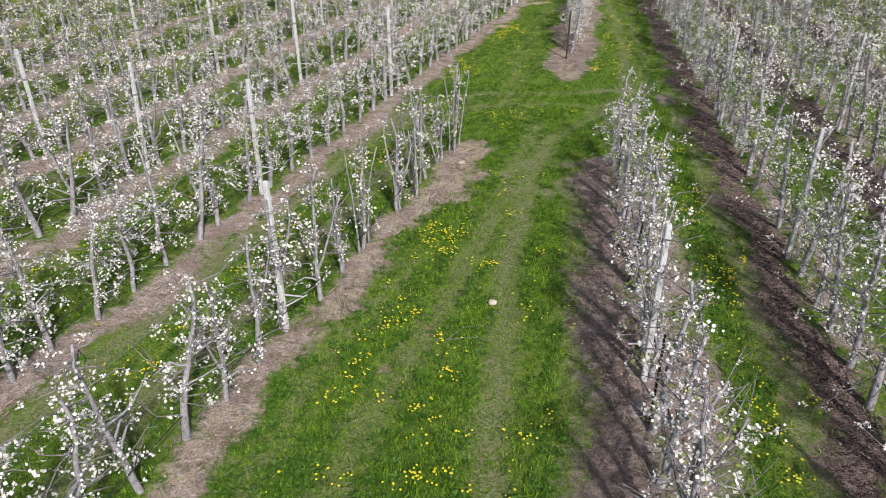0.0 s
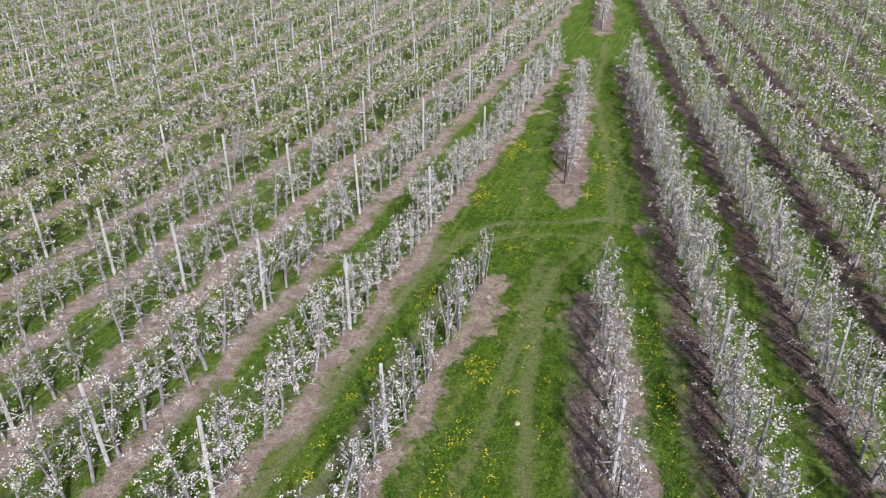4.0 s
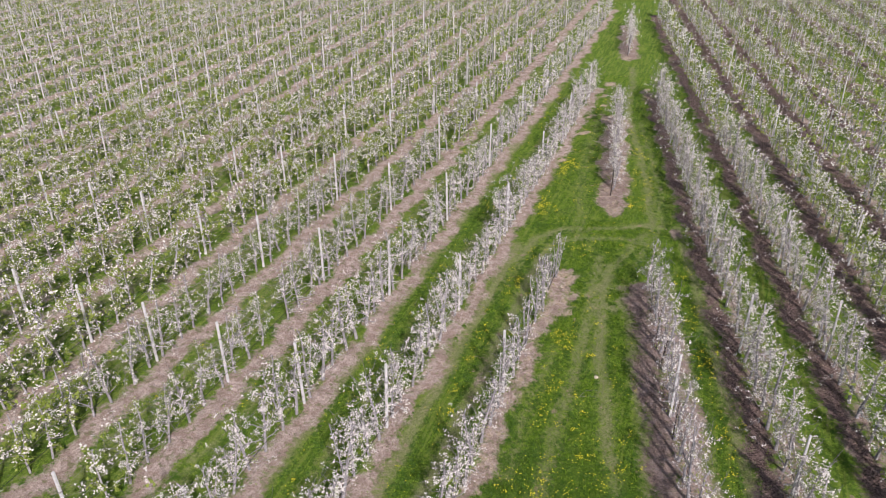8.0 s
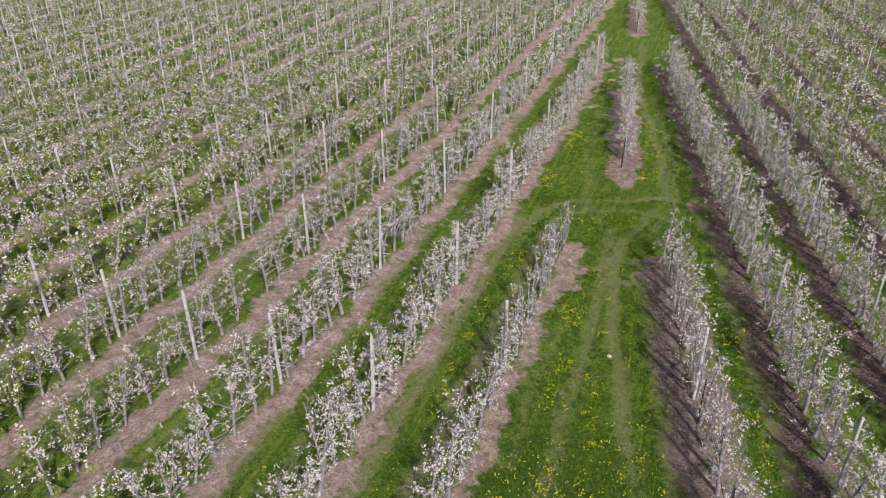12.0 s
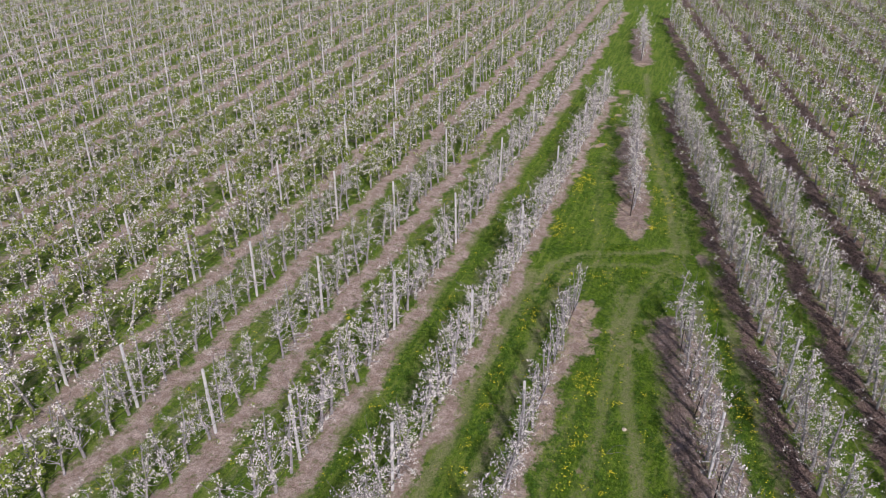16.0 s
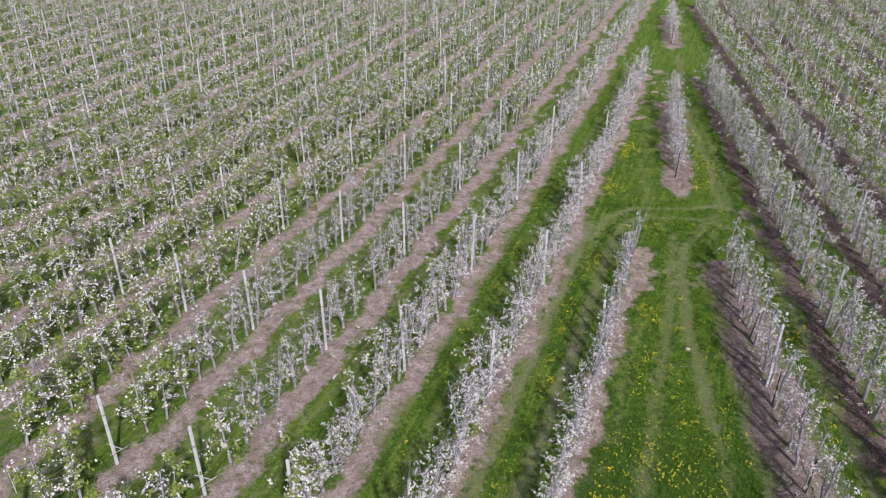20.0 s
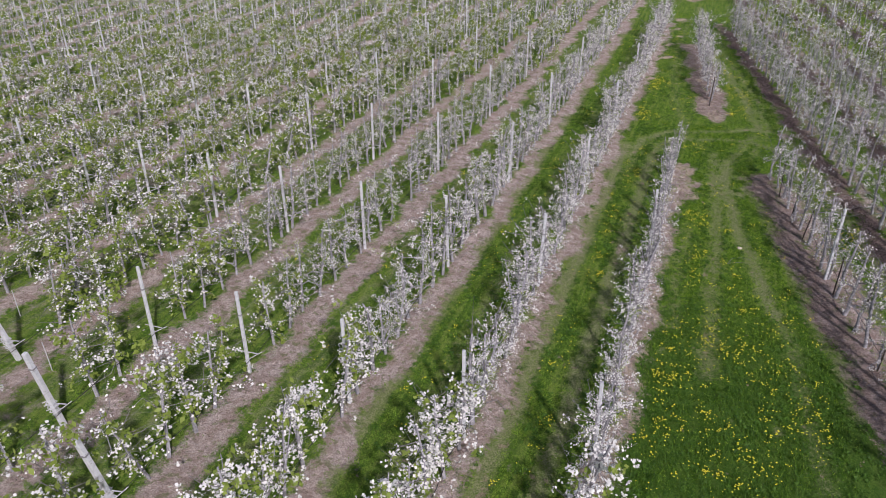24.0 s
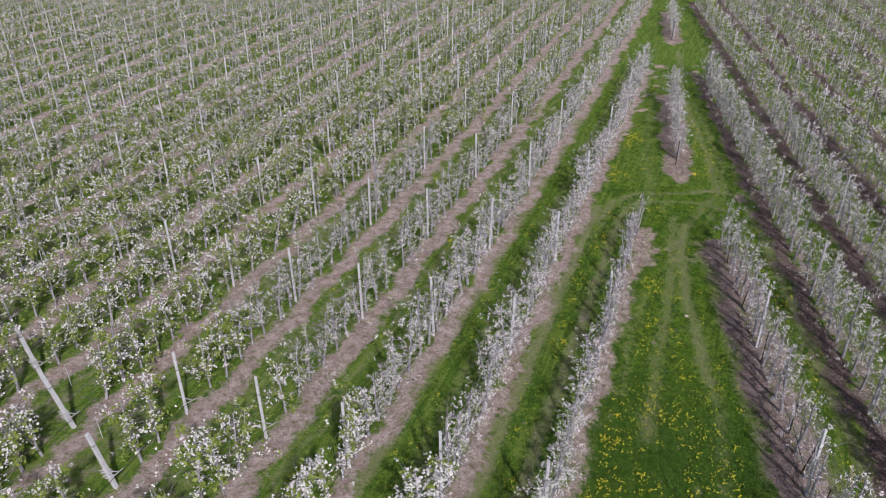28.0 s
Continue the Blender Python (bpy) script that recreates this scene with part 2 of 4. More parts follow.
def west_row(k):
    """Ends of a row of the first block, and the place of one of its posts."""
    north = {1: 6.9, 2: 35.6, 3: 66.0}.get(k, 112.0)
    return np.array((-ROW * k, -26.0)), np.array((-ROW * k, north)), 2.55 + 0.13 * (k - 2)


def east_row(j):
    c = 2.30 + 3.19 * j
    north = {0: 6.8, 1: 35.2, 2: 64.0}.get(j, 108.0)
    return ACROSS * c + ALONG * -21.0, ACROSS * c + ALONG * north, 10.0


WEST, EAST = range(1, 27), range(0, 14)
ISLANDS = [(np.array((-2.2, 16.3)), np.array((-3.65, 28.4))), (np.array((-5.5, 47.0)), np.array((-6.75, 57.6)))]


def segment_distance(px, py, a, b):
    d = b - a
    t = np.clip(((px - a[0]) * d[0] + (py - a[1]) * d[1]) / (d @ d), 0, 1)
    return np.hypot(px - a[0] - t * d[0], py - a[1] - t * d[1])


def line_distance(px, py, points):
    best = np.full(px.shape, 99.0)
    for a, b in zip(points[:-1], points[1:]):
        best = np.minimum(best, segment_distance(px, py, np.array(a), np.array(b)))
    return best


def lane(c, s0, s1):
    """Two ends of a line in the second block, c metres across and from s0 to s1 along it."""
    return [tuple(ACROSS * c + ALONG * s0), tuple(ACROSS * c + ALONG * s1)]


# worn wheel tracks: how worn, half width, line
LANE_TRACKS = [
    (0.9, 0.28, [(-1.05, 8.6), (-0.95, 5.2), (-0.35, 1.4), (0.0, 0.0), (0.55, -2.8), (0.98, -4.2)]),
    (0.58, 0.28, [(0.98, -4.2), (1.2, -5.0), (1.68, -8.5), (2.1, -14.0)]),
    (0.72, 0.32, [(-1.7, 9.0), (-1.3, 4.5), (-1.1, 1.0), (-1.1, -3.4), (-0.9, -8.0)]),
    (0.55, 0.30, [(-2.2, 1.2), (-2.25, -2.8), (-2.1, -6.0)]),
    (0.75, 0.26, lane(1.22, 6.0, -9.0)),
]
LOOP_TRACKS = [
    (0.45, 0.40, [(-1.7, 9.0), (-3.2, 12.0), (-4.1, 17.0), (-4.8, 24.0), (-5.0, 30.0), (-5.0, 36.0)]),
    (0.7, 0.28, [(-0.9, 8.6), (-0.1, 11.4), (0.35, 13.4), (-0.47, 18.3), (-1.65, 23.8), (-2.86, 28.8), (-3.5, 32.4), (-3.9, 38.4), (-4.6, 43.0)]),
    (0.55, 0.24, [(0.0, 9.0), (0.8, 13.5), (0.2, 18.4), (-1.0, 23.9), (-2.2, 29.0)]),
    (0.8, 0.24, [(-5.4, 7.5), (-5.0, 10.0), (-3.9, 11.5), (-2.4, 12.1), (-1.0, 12.6), (0.3, 13.5)]), (0.75, 0.24, [(-4.5, 7.6), (-4.2, 9.6), (-3.6, 10.4), (-2.2, 11.0), (-0.8, 11.4), (0.9, 11.0)]),
]
ALLEY_TRACKS = [
    (0.5, 0.3, [(-5.6, 4.0), (-5.0, 8.6), (-4.3, 10.6), (-3.0, 12.0)]),
    (0.9, 0.24, [(-5.72, -16.0), (-5.72, 9.0)]), (0.85, 0.26, [(-4.36, -16.0), (-4.36, 8.0)]),
    (0.85, 0.22, [(-9.2, -16.0), (-9.2, 36.0)]), (0.5, 0.3, [(-7.9, -16.0), (-7.9, 36.0)]),
    (0.8, 0.22, lane(4.36, -18, 13)), (0.7, 0.22, lane(3.25, -18, 8)),
]
TRACKS = LANE_TRACKS + LOOP_TRACKS + ALLEY_TRACKS


def orchard(x, y, margin=0.0):
    """The planted stretch."""
    return (y > -31 - margin) & (y < 97 + 0.38 * (x - 19) + margin) & (y > -0.85 * (x + 16) - 31 - margin) & (x < 17 + 0.135 * y + margin) & (y > 1.5 * (x - 12) - 18 - margin)


def zones(px, py):
    """What covers the ground at each place: bare strip, mulch with tree shade painted in, dry tips, wheel tracks, how
    lush the grass is.
    """
    ox, oy = px, py
    px = ox + 0.16 * np.sin(oy * 1.31 + 0.9 * np.sin(ox * 0.8)) + 0.09 * np.sin(oy * 3.7 + ox * 1.9)
    py = oy + 0.16 * np.sin(ox * 1.47 + 0.7 * np.sin(oy * 0.9)) + 0.09 * np.sin(ox * 3.3 - oy * 2.3)
    soil = np.full(px.shape, -9.0)
    mulch = np.zeros(px.shape)
    for k in WEST:
        a, b, _ = west_row(k)
        half = {1: 0.36, 2: 0.40, 3: 0.43, 4: 0.52}.get(k, 0.49)
        shift = {1: 0.28, 2: 0.28, 3: 0.32, 4: 0.46}.get(k, 0.52)
        soil = np.maximum(soil, half - segment_distance(px - shift, py, a, b))
    soil = np.maximum(soil, 0.4 - segment_distance(px, py, np.array((-2.8, 3.4)), np.array((-2.85, 7.0))))
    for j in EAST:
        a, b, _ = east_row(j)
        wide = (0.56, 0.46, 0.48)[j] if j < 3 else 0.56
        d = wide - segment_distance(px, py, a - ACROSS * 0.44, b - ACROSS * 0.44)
        # mulch west of each row; past the first row its full darkness includes painted tree shade
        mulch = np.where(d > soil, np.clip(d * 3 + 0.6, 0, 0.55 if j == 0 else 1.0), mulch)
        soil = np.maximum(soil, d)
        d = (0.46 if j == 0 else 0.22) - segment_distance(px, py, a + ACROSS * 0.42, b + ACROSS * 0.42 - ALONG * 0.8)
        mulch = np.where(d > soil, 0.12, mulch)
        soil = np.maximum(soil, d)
    for a, b in ISLANDS:
        d = 0.85 - segment_distance(px, py, a + (0.2, -1.1), b + (-0.25, 0.9))
        mulch = np.where(d > soil, np.clip(d * 2, 0, 0.45), mulch)
        soil = np.maximum(soil, d)
    dry = np.zeros(px.shape)
    for x, y, r in ((-2.55, 6.9, 0.58), (-2.35, 5.5, 0.42), (-2.45, 3.9, 0.34), (-1.9, 14.5, 0.7), (-4.45, 29.4, 0.75), (-5.6, 37.2, 0.75),
                    (1.5, 12.9, 0.5), (-5.75, 20.5, 0.35), (-5.6, 25.5, 0.45), (-5.45, 29.0, 0.4), (-5.27, 31.8, 0.35), (-2.7, 36.8, 0.5), (-5.4, 45.4, 0.7), (-5.5, 34.0, 0.4), (-4.5, -1.6, 0.3)):
        dry = np.maximum(dry, np.clip(1.45 - np.hypot(px - x, (py - y) * 0.7) / r, 0, 1) * (0.86 + 0.2 * np.sin(ox * 5.3 + 2 * np.sin(oy * 3.1))))
    soil = np.maximum(soil, (dry - 0.6) * 1.2)
    for x0, x1, share in ((-3.6, -1.9, 0.62), (-6.9, -5.6, 0.32)):   # matted dead grass along the first two rows
        dry = np.maximum(dry, np.where((px > x0) & (px < x1), share, 0))
    track = np.zeros(px.shape)
    for weight, wide, points in TRACKS:
        track = np.maximum(track, weight * np.clip(1.15 - line_distance(0.75 * ox + 0.25 * px, 0.75 * oy + 0.25 * py, points) / (1.75 * wide), 0, 1))
    for x, y, r in ((-0.27, 6.7, 0.34), (0.0, 5.2, 0.36), (-0.9, 4.75, 0.3), (-0.45, 4.7, 0.26), (-1.05, 6.3, 0.3), (-0.27, -9.8, 0.18), (0.93, -9.6, 0.18), (-2.1, -7.2, 0.18), (-1.15, -2.4, 0.2), (-1.6, 5.6, 0.3)):
        track = np.maximum(track, 1.6 * np.clip(1.2 - np.hypot(px - x, py - y) / r, 0, 1))
    for k in range(4, 27):
        for off in (1.45, -1.3):
            track = np.maximum(track, 0.55 * np.clip(1.2 - np.abs(px + ROW * k - off) / 0.3, 0, 1))
    c = px * ACROSS[0] + py * ACROSS[1]
    lush = np.where(c > 5.5, np.clip(1.0 - (c - 8.5) * 0.08, 0.6, 1.0), 1.02)
    lush = np.where((px > -6.3) & (px < -3.6) & (py < 7), 0.74, lush)
    lush = np.where((px < -6.6) & (c < 5.5), 0.95, lush)
    lush = np.where((px > -3.0) & (c < 2.0) & (py < 8), 1.0 + 0.5 * np.clip((-2.0 - py) / 6, 0, 1) * np.clip((24 + py) / 8, 0, 1) * np.clip((px + 3.0) * 2, 0, 1) * np.clip((2.0 - c) * 2, 0, 1), lush)
    lush = np.where(px < -9.9, np.clip(0.82 + (px + 9.9) * 0.03, 0.5, 1.0), lush)
    soil = np.where(orchard(ox, oy, 1.5), soil, -1.0)
    return soil, mulch, dry, track, lush


# ---------------------------------------------------------------- mesh helpers
def fast_mesh(name, verts, faces, materials, slots=None, smooth=False):
    """verts (n, 3); faces: arrays (m, corners), one for each material slot in slots."""
    me = bpy.data.meshes.new(name)
    verts = np.asarray(verts, dtype=np.float32)
    me.vertices.add(len(verts))
    me.vertices.foreach_set("co", verts.ravel())
    faces = [np.asarray(f, dtype=np.int32) for f in faces]
    total = sum(f.size for f in faces)
    me.loops.add(total)
    me.loops.foreach_set("vertex_index", np.concatenate([f.ravel() for f in faces]))
    sizes = np.concatenate([np.full(len(f), f.shape[1], dtype=np.int32) for f in faces])
    me.polygons.add(len(sizes))
    me.polygons.foreach_set("loop_start", np.concatenate([[0], np.cumsum(sizes)[:-1]]).astype(np.int32))
    for mat in materials:
        me.materials.append(mat)
    if slots is not None:
        me.polygons.foreach_set("material_index", np.concatenate([np.full(len(f), s, dtype=np.int32) for f, s in zip(faces, slots)]))
    me.polygons.foreach_set("use_smooth", np.full(len(sizes), smooth))
    me.update(calc_edges=True)
    return me


class Build:
    """Collects pieces for one mesh, face arrays by number of corners."""

    def __init__(self):
        self.verts, self.faces, self.count = [], {}, 0

    def add(self, verts, *faces):
        for f in faces:
            f = np.asarray(f, dtype=np.int32)
            self.faces.setdefault(f.shape[1], []).append(f + self.count)
        self.verts.append(np.asarray(verts, dtype=np.float32))
        self.count += len(verts)

    def arrays(self):
        return np.concatenate(self.verts), [np.concatenate(f) for f in self.faces.values()]

    def mesh(self, name, material, smooth=False):
        v, f = self.arrays()
        return fast_mesh(name, v, f, [material], smooth=smooth)

    def tube(self, points, radii, sides=6):
        points = np.asarray(points, dtype=float)
        n = len(points)
        way = np.gradient(points, axis=0)
        way /= np.linalg.norm(way, axis=1)[:, None] + 1e-9
        ref = np.where(np.abs(way[:, 2:3]) > 0.8, np.array([[1.0, 0, 0]]), np.array([[0, 0, 1.0]]))
        u = np.cross(way, ref)
        u /= np.linalg.norm(u, axis=1)[:, None] + 1e-9
        w = np.cross(way, u)
        ang = np.arange(sides) * 2 * math.pi / sides
        ring = points[:, None] + np.asarray(radii)[:, None, None] * (np.cos(ang)[None, :, None] * u[:, None] + np.sin(ang)[None, :, None] * w[:, None])
        i, j = np.meshgrid(np.arange(n - 1), np.arange(sides), indexing="ij")
        j2 = (j + 1) % sides
        quads = np.stack([i * sides + j, i * sides + j2, (i + 1) * sides + j2, (i + 1) * sides + j], -1).reshape(-1, 4)
        self.add(ring.reshape(-1, 3), quads)
        if sides == 4:
            self.faces[4].append((np.array([[0, 1, 2, 3]]) + (n - 1) * sides + self.count - n * sides).astype(np.int32))
        elif sides > 4:
            self.faces.setdefault(sides, []).append((np.arange(sides)[None] + self.count - sides).astype(np.int32))

    def spikes(self, bases, tips, radius):
        """Thin tapered twigs, three-sided, all at once."""
        bases, tips = np.asarray(bases), np.asarray(tips)
        way = tips - bases
        u = np.cross(way, (0.31, 0.52, 0.8))
        u *= (np.asarray(radius) / (np.linalg.norm(u, axis=1) + 1e-9))[:, None]
        w = np.cross(way / (np.linalg.norm(way, axis=1)[:, None] + 1e-9), u)
        v = np.stack([bases + u, bases - 0.5 * u + 0.87 * w, bases - 0.5 * u - 0.87 * w, tips], 1).reshape(-1, 3)
        k = np.arange(len(bases))[:, None] * 4
        self.add(v, np.concatenate([k + (0, 1, 3), k + (1, 2, 3), k + (2, 0, 3)]))

    def flakes(self, centres, size, corners, r, stretch=1.0, upward=0.0):
        """Small flat shapes, turned at random."""
        n = len(centres)
        if not n:
            return
        nrm = r.normal(size=(n, 3))
        nrm[:, 2] = np.abs(nrm[:, 2]) + upward
        nrm /= np.linalg.norm(nrm, axis=1)[:, None]
        u = np.cross(nrm, r.normal(size=(n, 3)))
        u /= np.linalg.norm(u, axis=1)[:, None] + 1e-9
        w = np.cross(nrm, u)
        ang = np.arange(corners) * 2 * math.pi / corners
        s = (np.asarray(size) * np.ones(n))[:, None, None]
        v = np.asarray(centres)[:, None] + s * (np.cos(ang)[None, :, None] * u[:, None] * stretch + np.sin(ang)[None, :, None] * w[:, None])
        self.add(v.reshape(-1, 3), np.arange(n * corners).reshape(n, corners))

    def box(self, low, high, top=1.0):
        (x0, y0, z0), (x1, y1, z1) = low, high
        cx, cy = (x0 + x1) / 2, (y0 + y1) / 2
        b = 0.012
        rings = []
        for z, k, inset in ((z0, 1, 0), (z1 - b, top, 0), (z1, top, b)):
            hx, hy = (x1 - x0) / 2 * k - inset, (y1 - y0) / 2 * k - inset
            for sx, sy in ((-hx + b, -hy), (hx - b, -hy), (hx, -hy + b), (hx, hy - b), (hx - b, hy), (-hx + b, hy), (-hx, hy - b), (-hx, -hy + b)):
                rings.append((cx + sx, cy + sy, z))
        quads = [(r * 8 + i, r * 8 + (i + 1) % 8, (r + 1) * 8 + (i + 1) % 8, (r + 1) * 8 + i) for r in range(2) for i in range(8)]
        self.add(rings, quads, [tuple(range(16, 24))])


def part(name, mesh, parent, label=""):
    ob = new(name, mesh)
    ob.parent = parent
    return tagged(ob, label)


# ---------------------------------------------------------------- ground
def spread(far, *spans):
    """Grid lines: spans of (from, to, step) butted together, then wider and wider out to the horizon on both sides."""
    core = np.concatenate([np.arange(low, high - step / 2, step) for low, high, step in spans] + [[spans[-1][1]]])
    grow = np.geomspace(1.2, far, 24)
    return np.concatenate([(core[0] - grow)[::-1], core, core[-1] + grow])


def ground_height(px, py):
    h = 0.018 * np.sin(px * 1.9 + 1.3 * np.sin(py * 0.7)) * np.sin(py * 1.3 + 0.8 * np.sin(px * 1.1)) + 0.012 * np.sin(px * 4.7 + py * 3.1)
    return h


xs = spread(1800, (-92, -22, 0.5), (-22, 9, 0.16), (9, 34, 0.4))
ys = spread(1800, (-30, 16, 0.36), (16, 48, 0.5), (48, 104, 0.8))
gx, gy = np.meshgrid(xs, ys)
soil_v, mulch_v, dry_v, track_v, lush_v = zones(gx, gy)
gz = ground_height(gx, gy) + 0.04 * np.clip(soil_v + 0.2, 0, 0.8) - 0.035 * track_v
nx, ny = len(xs), len(ys)
ii, jj = np.meshgrid(np.arange(nx - 1), np.arange(ny - 1))
quads = np.stack([jj * nx + ii, jj * nx + ii + 1, (jj + 1) * nx + ii + 1, (jj + 1) * nx + ii], -1).reshape(-1, 4)
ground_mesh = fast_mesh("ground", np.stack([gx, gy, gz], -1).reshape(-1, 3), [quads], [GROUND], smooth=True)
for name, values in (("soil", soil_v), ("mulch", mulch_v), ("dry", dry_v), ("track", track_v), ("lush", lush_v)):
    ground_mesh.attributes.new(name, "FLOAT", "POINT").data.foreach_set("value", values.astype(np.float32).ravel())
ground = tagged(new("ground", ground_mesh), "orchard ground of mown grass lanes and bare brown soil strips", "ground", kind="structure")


# ---------------------------------------------------------------- apple trees
def tree_parts(seed, height, clusters, leaves, wide, double, detail):
    """Wood, blossom and leaf pieces of one slender trellised fruit tree standing at the origin; detail 2 is the finest."""
    r = np.random.default_rng(seed)
    wood, twigs, bloom, green = Build(), Build(), Build(), Build()
    spots = []

    def stem(base, top, radius, n, sides):
        t = np.linspace(0, 1, n)[:, None]
        pts = base + (top - base) * t
        pts[1:-1] += np.cumsum(r.normal(0, 0.022, (n - 2, 3)), 0) * (1, 1, 0)
        wood.tube(pts, radius * (1 - 0.66 * t[:, 0] ** 0.9), sides)
        return pts

    tip = np.array([r.normal(0, 0.09), r.normal(0, 0.12), height])
    trunk = stem(np.array([0, 0, -0.06]), tip, r.uniform(0.050, 0.068) * (0.7 if double > 1 else 1), (4, 6, 9)[detail], (3, 4, 7)[detail])
    stems = [trunk]
    if r.random() < double:
        k = trunk[(1, 1, 2)[detail]]
        stems.append(stem(k, np.array([k[0] + r.normal(0, 0.2), k[1] + r.choice((-1, 1)) * r.uniform(0.15, 0.4), height * r.uniform(0.75, 1.0)]), 0.032, (3, 4, 6)[detail], (3, 3, 5)[detail]))
    for _ in range(int(double) and r.integers(1, int(double) + 1)):     # a sheaf of thin upright stems
        y = r.choice((-1, 1)) * r.uniform(0.06, 0.3)
        stems.append(stem(np.array([r.normal(0, 0.04), y, -0.06]), np.array([r.normal(0, 0.1), y * 1.3 + r.normal(0, 0.08), height * r.uniform(0.7, 1.0)]), r.uniform(0.022, 0.034), (3, 4, 6)[detail], (3, 3, 5)[detail]))
    limbs = (15, 24, 30)[detail]
    if detail == 2:                         # a few strong low limbs and some straight upright shoots
        for _ in range(r.integers(3, 6)):
            f = r.uniform(0.12, 0.55) * (len(trunk) - 1)
            a = trunk[int(f)] * (1 - f % 1) + trunk[int(f) + 1] * (f % 1)
            turn, reach = r.choice((0.5, 1.5)) * math.pi + r.normal(0, 0.6), r.uniform(0.35, 0.62) * wide
            way = np.array([math.cos(turn), math.sin(turn), 0]) * reach
            bend = a + way * 0.5 + (0, 0, reach * r.uniform(-0.05, 0.4)) + r.normal(0, 0.03, 3)
            end = a + way + (0, 0, reach * r.uniform(-0.15, 0.8))
            wood.tube([a, (a + bend) / 2 + r.normal(0, 0.015, 3), bend, end], [0.021, 0.018, 0.014, 0.006], 5)
            for q in r.uniform(0.3, 1.0, 9):
                spots.append(a * (1 - q) ** 2 + 2 * bend * q * (1 - q) + end * q * q + r.normal(0, 0.05, 3))
        for _ in range(r.integers(3, 7)):
            f = r.uniform(0.55, 1.0) * (len(trunk) - 1.01)
            a = trunk[int(f)]
            twigs.tube([a, a + (*r.normal(0, 0.10, 2), r.uniform(0.2, 0.5))], [0.006, 0.0025], 3)
    for i in range(limbs):
        pts = stems[0] if r.random() < 0.7 else stems[-1]
        f = (0.16 + 0.82 * ((i + r.random()) / limbs) ** 0.85) * (len(pts) - 1)
        a = pts[int(f)] * (1 - f % 1) + pts[min(int(f) + 1, len(pts) - 1)] * (f % 1)
        turn = r.uniform(0, 2 * math.pi)
        reach = (0.16 + 0.62 * r.random() ** 1.4) * (1.05 - 0.25 * i / limbs) * wide
        way = np.array([math.cos(turn) * (0.95, 0.92, 0.92)[detail], math.sin(turn) * 1.1, 0]) * reach
        mid = a + way * 0.55 + (0, 0, reach * r.uniform(-0.15, 0.3)) + r.normal(0, 0.03, 3)
        end = a + way + (0, 0, reach * r.uniform(-0.3, 0.85))
        if detail == 2:
            twigs.tube([a, mid, end], [0.012, 0.008, 0.004], 4)
            for _ in range(2):
                q = mid + (end - mid) * r.random()
                twigs.tube([q, q + r.normal(0, 0.09, 3) + (0, 0, 0.05)], [0.004, 0.0025], 3)
        elif detail == 1:
            if i % 3 == 0:
                twigs.tube([a, mid, end], [0.013, 0.009, 0.004], 3)
            q = mid + r.normal(0, 0.05, (3, 3))
            twigs.spikes([a, q[0], q[1]], [end, q[0] + r.normal(0, 0.13, 3) + (0, 0, 0.08), q[1] + r.normal(0, 0.13, 3) + (0, 0, 0.05)], [0.009, 0.005, 0.005])
        else:
            twigs.spikes([a], [end], [0.012])
        for q in r.uniform(0.1, 1.0, 7):
            spots.append(a * (1 - q) ** 2 + 2 * mid * q * (1 - q) + end * q * q + r.normal(0, 0.06, 3))
    for q in r.uniform(0.22, 1.0, limbs):
        pts = stems[r.integers(len(stems))]
        spots.append(pts[min(int(q * (len(pts) - 1)), len(pts) - 1)] + r.normal(0, 0.07, 3))
    spots = np.array(spots)
    pick = spots[r.permutation(len(spots))[:clusters]] if clusters < len(spots) else spots[r.integers(len(spots), size=clusters)]
    pick = pick + r.normal(0, 0.025, pick.shape)
    if detail == 2:                         # round posies of small petals
        pick = pick[:int(len(pick) * 0.285)]
        full = r.uniform(0.5, 1.6, len(pick))
        for _ in range(9):
            bloom.flakes(pick + r.normal(0, 0.036, pick.shape) * full[:, None], r.uniform(0.0145, 0.0245, len(pick)) * np.sqrt(full), 4, r, upward=0.5)
    elif detail == 1:
        pick = pick[:int(len(pick) * 0.36)]
        full = r.uniform(0.5, 1.6, len(pick))
        for _ in range(4):
            bloom.flakes(pick + r.normal(0, 0.037, pick.shape) * full[:, None], r.uniform(0.024, 0.040, len(pick)) * np.sqrt(full), 4, r, upward=0.7)
    else:
        pick = pick[:int(len(pick) * 0.34)]
        full = r.uniform(0.5, 1.6, len(pick))
        for _ in range(3):
            bloom.flakes(pick + r.normal(0, 0.055, pick.shape) * full[:, None], r.uniform(0.031, 0.051, len(pick)) * np.sqrt(full), 4, r, upward=0.75)
    tufts = spots[r.integers(len(spots), size=max(5, leaves // (5, 9, 12)[detail]))]     # leaves sit in small tufts
    at = tufts[r.integers(len(tufts), size=leaves)] + r.normal(0, 0.075, (leaves, 3))
    green.flakes(at, r.uniform(0.015, 0.030, leaves) * (2.5, 1.85, 0.8)[detail], 4, r, stretch=1.8, upward=0.4)
    return wood, twigs, bloom, green


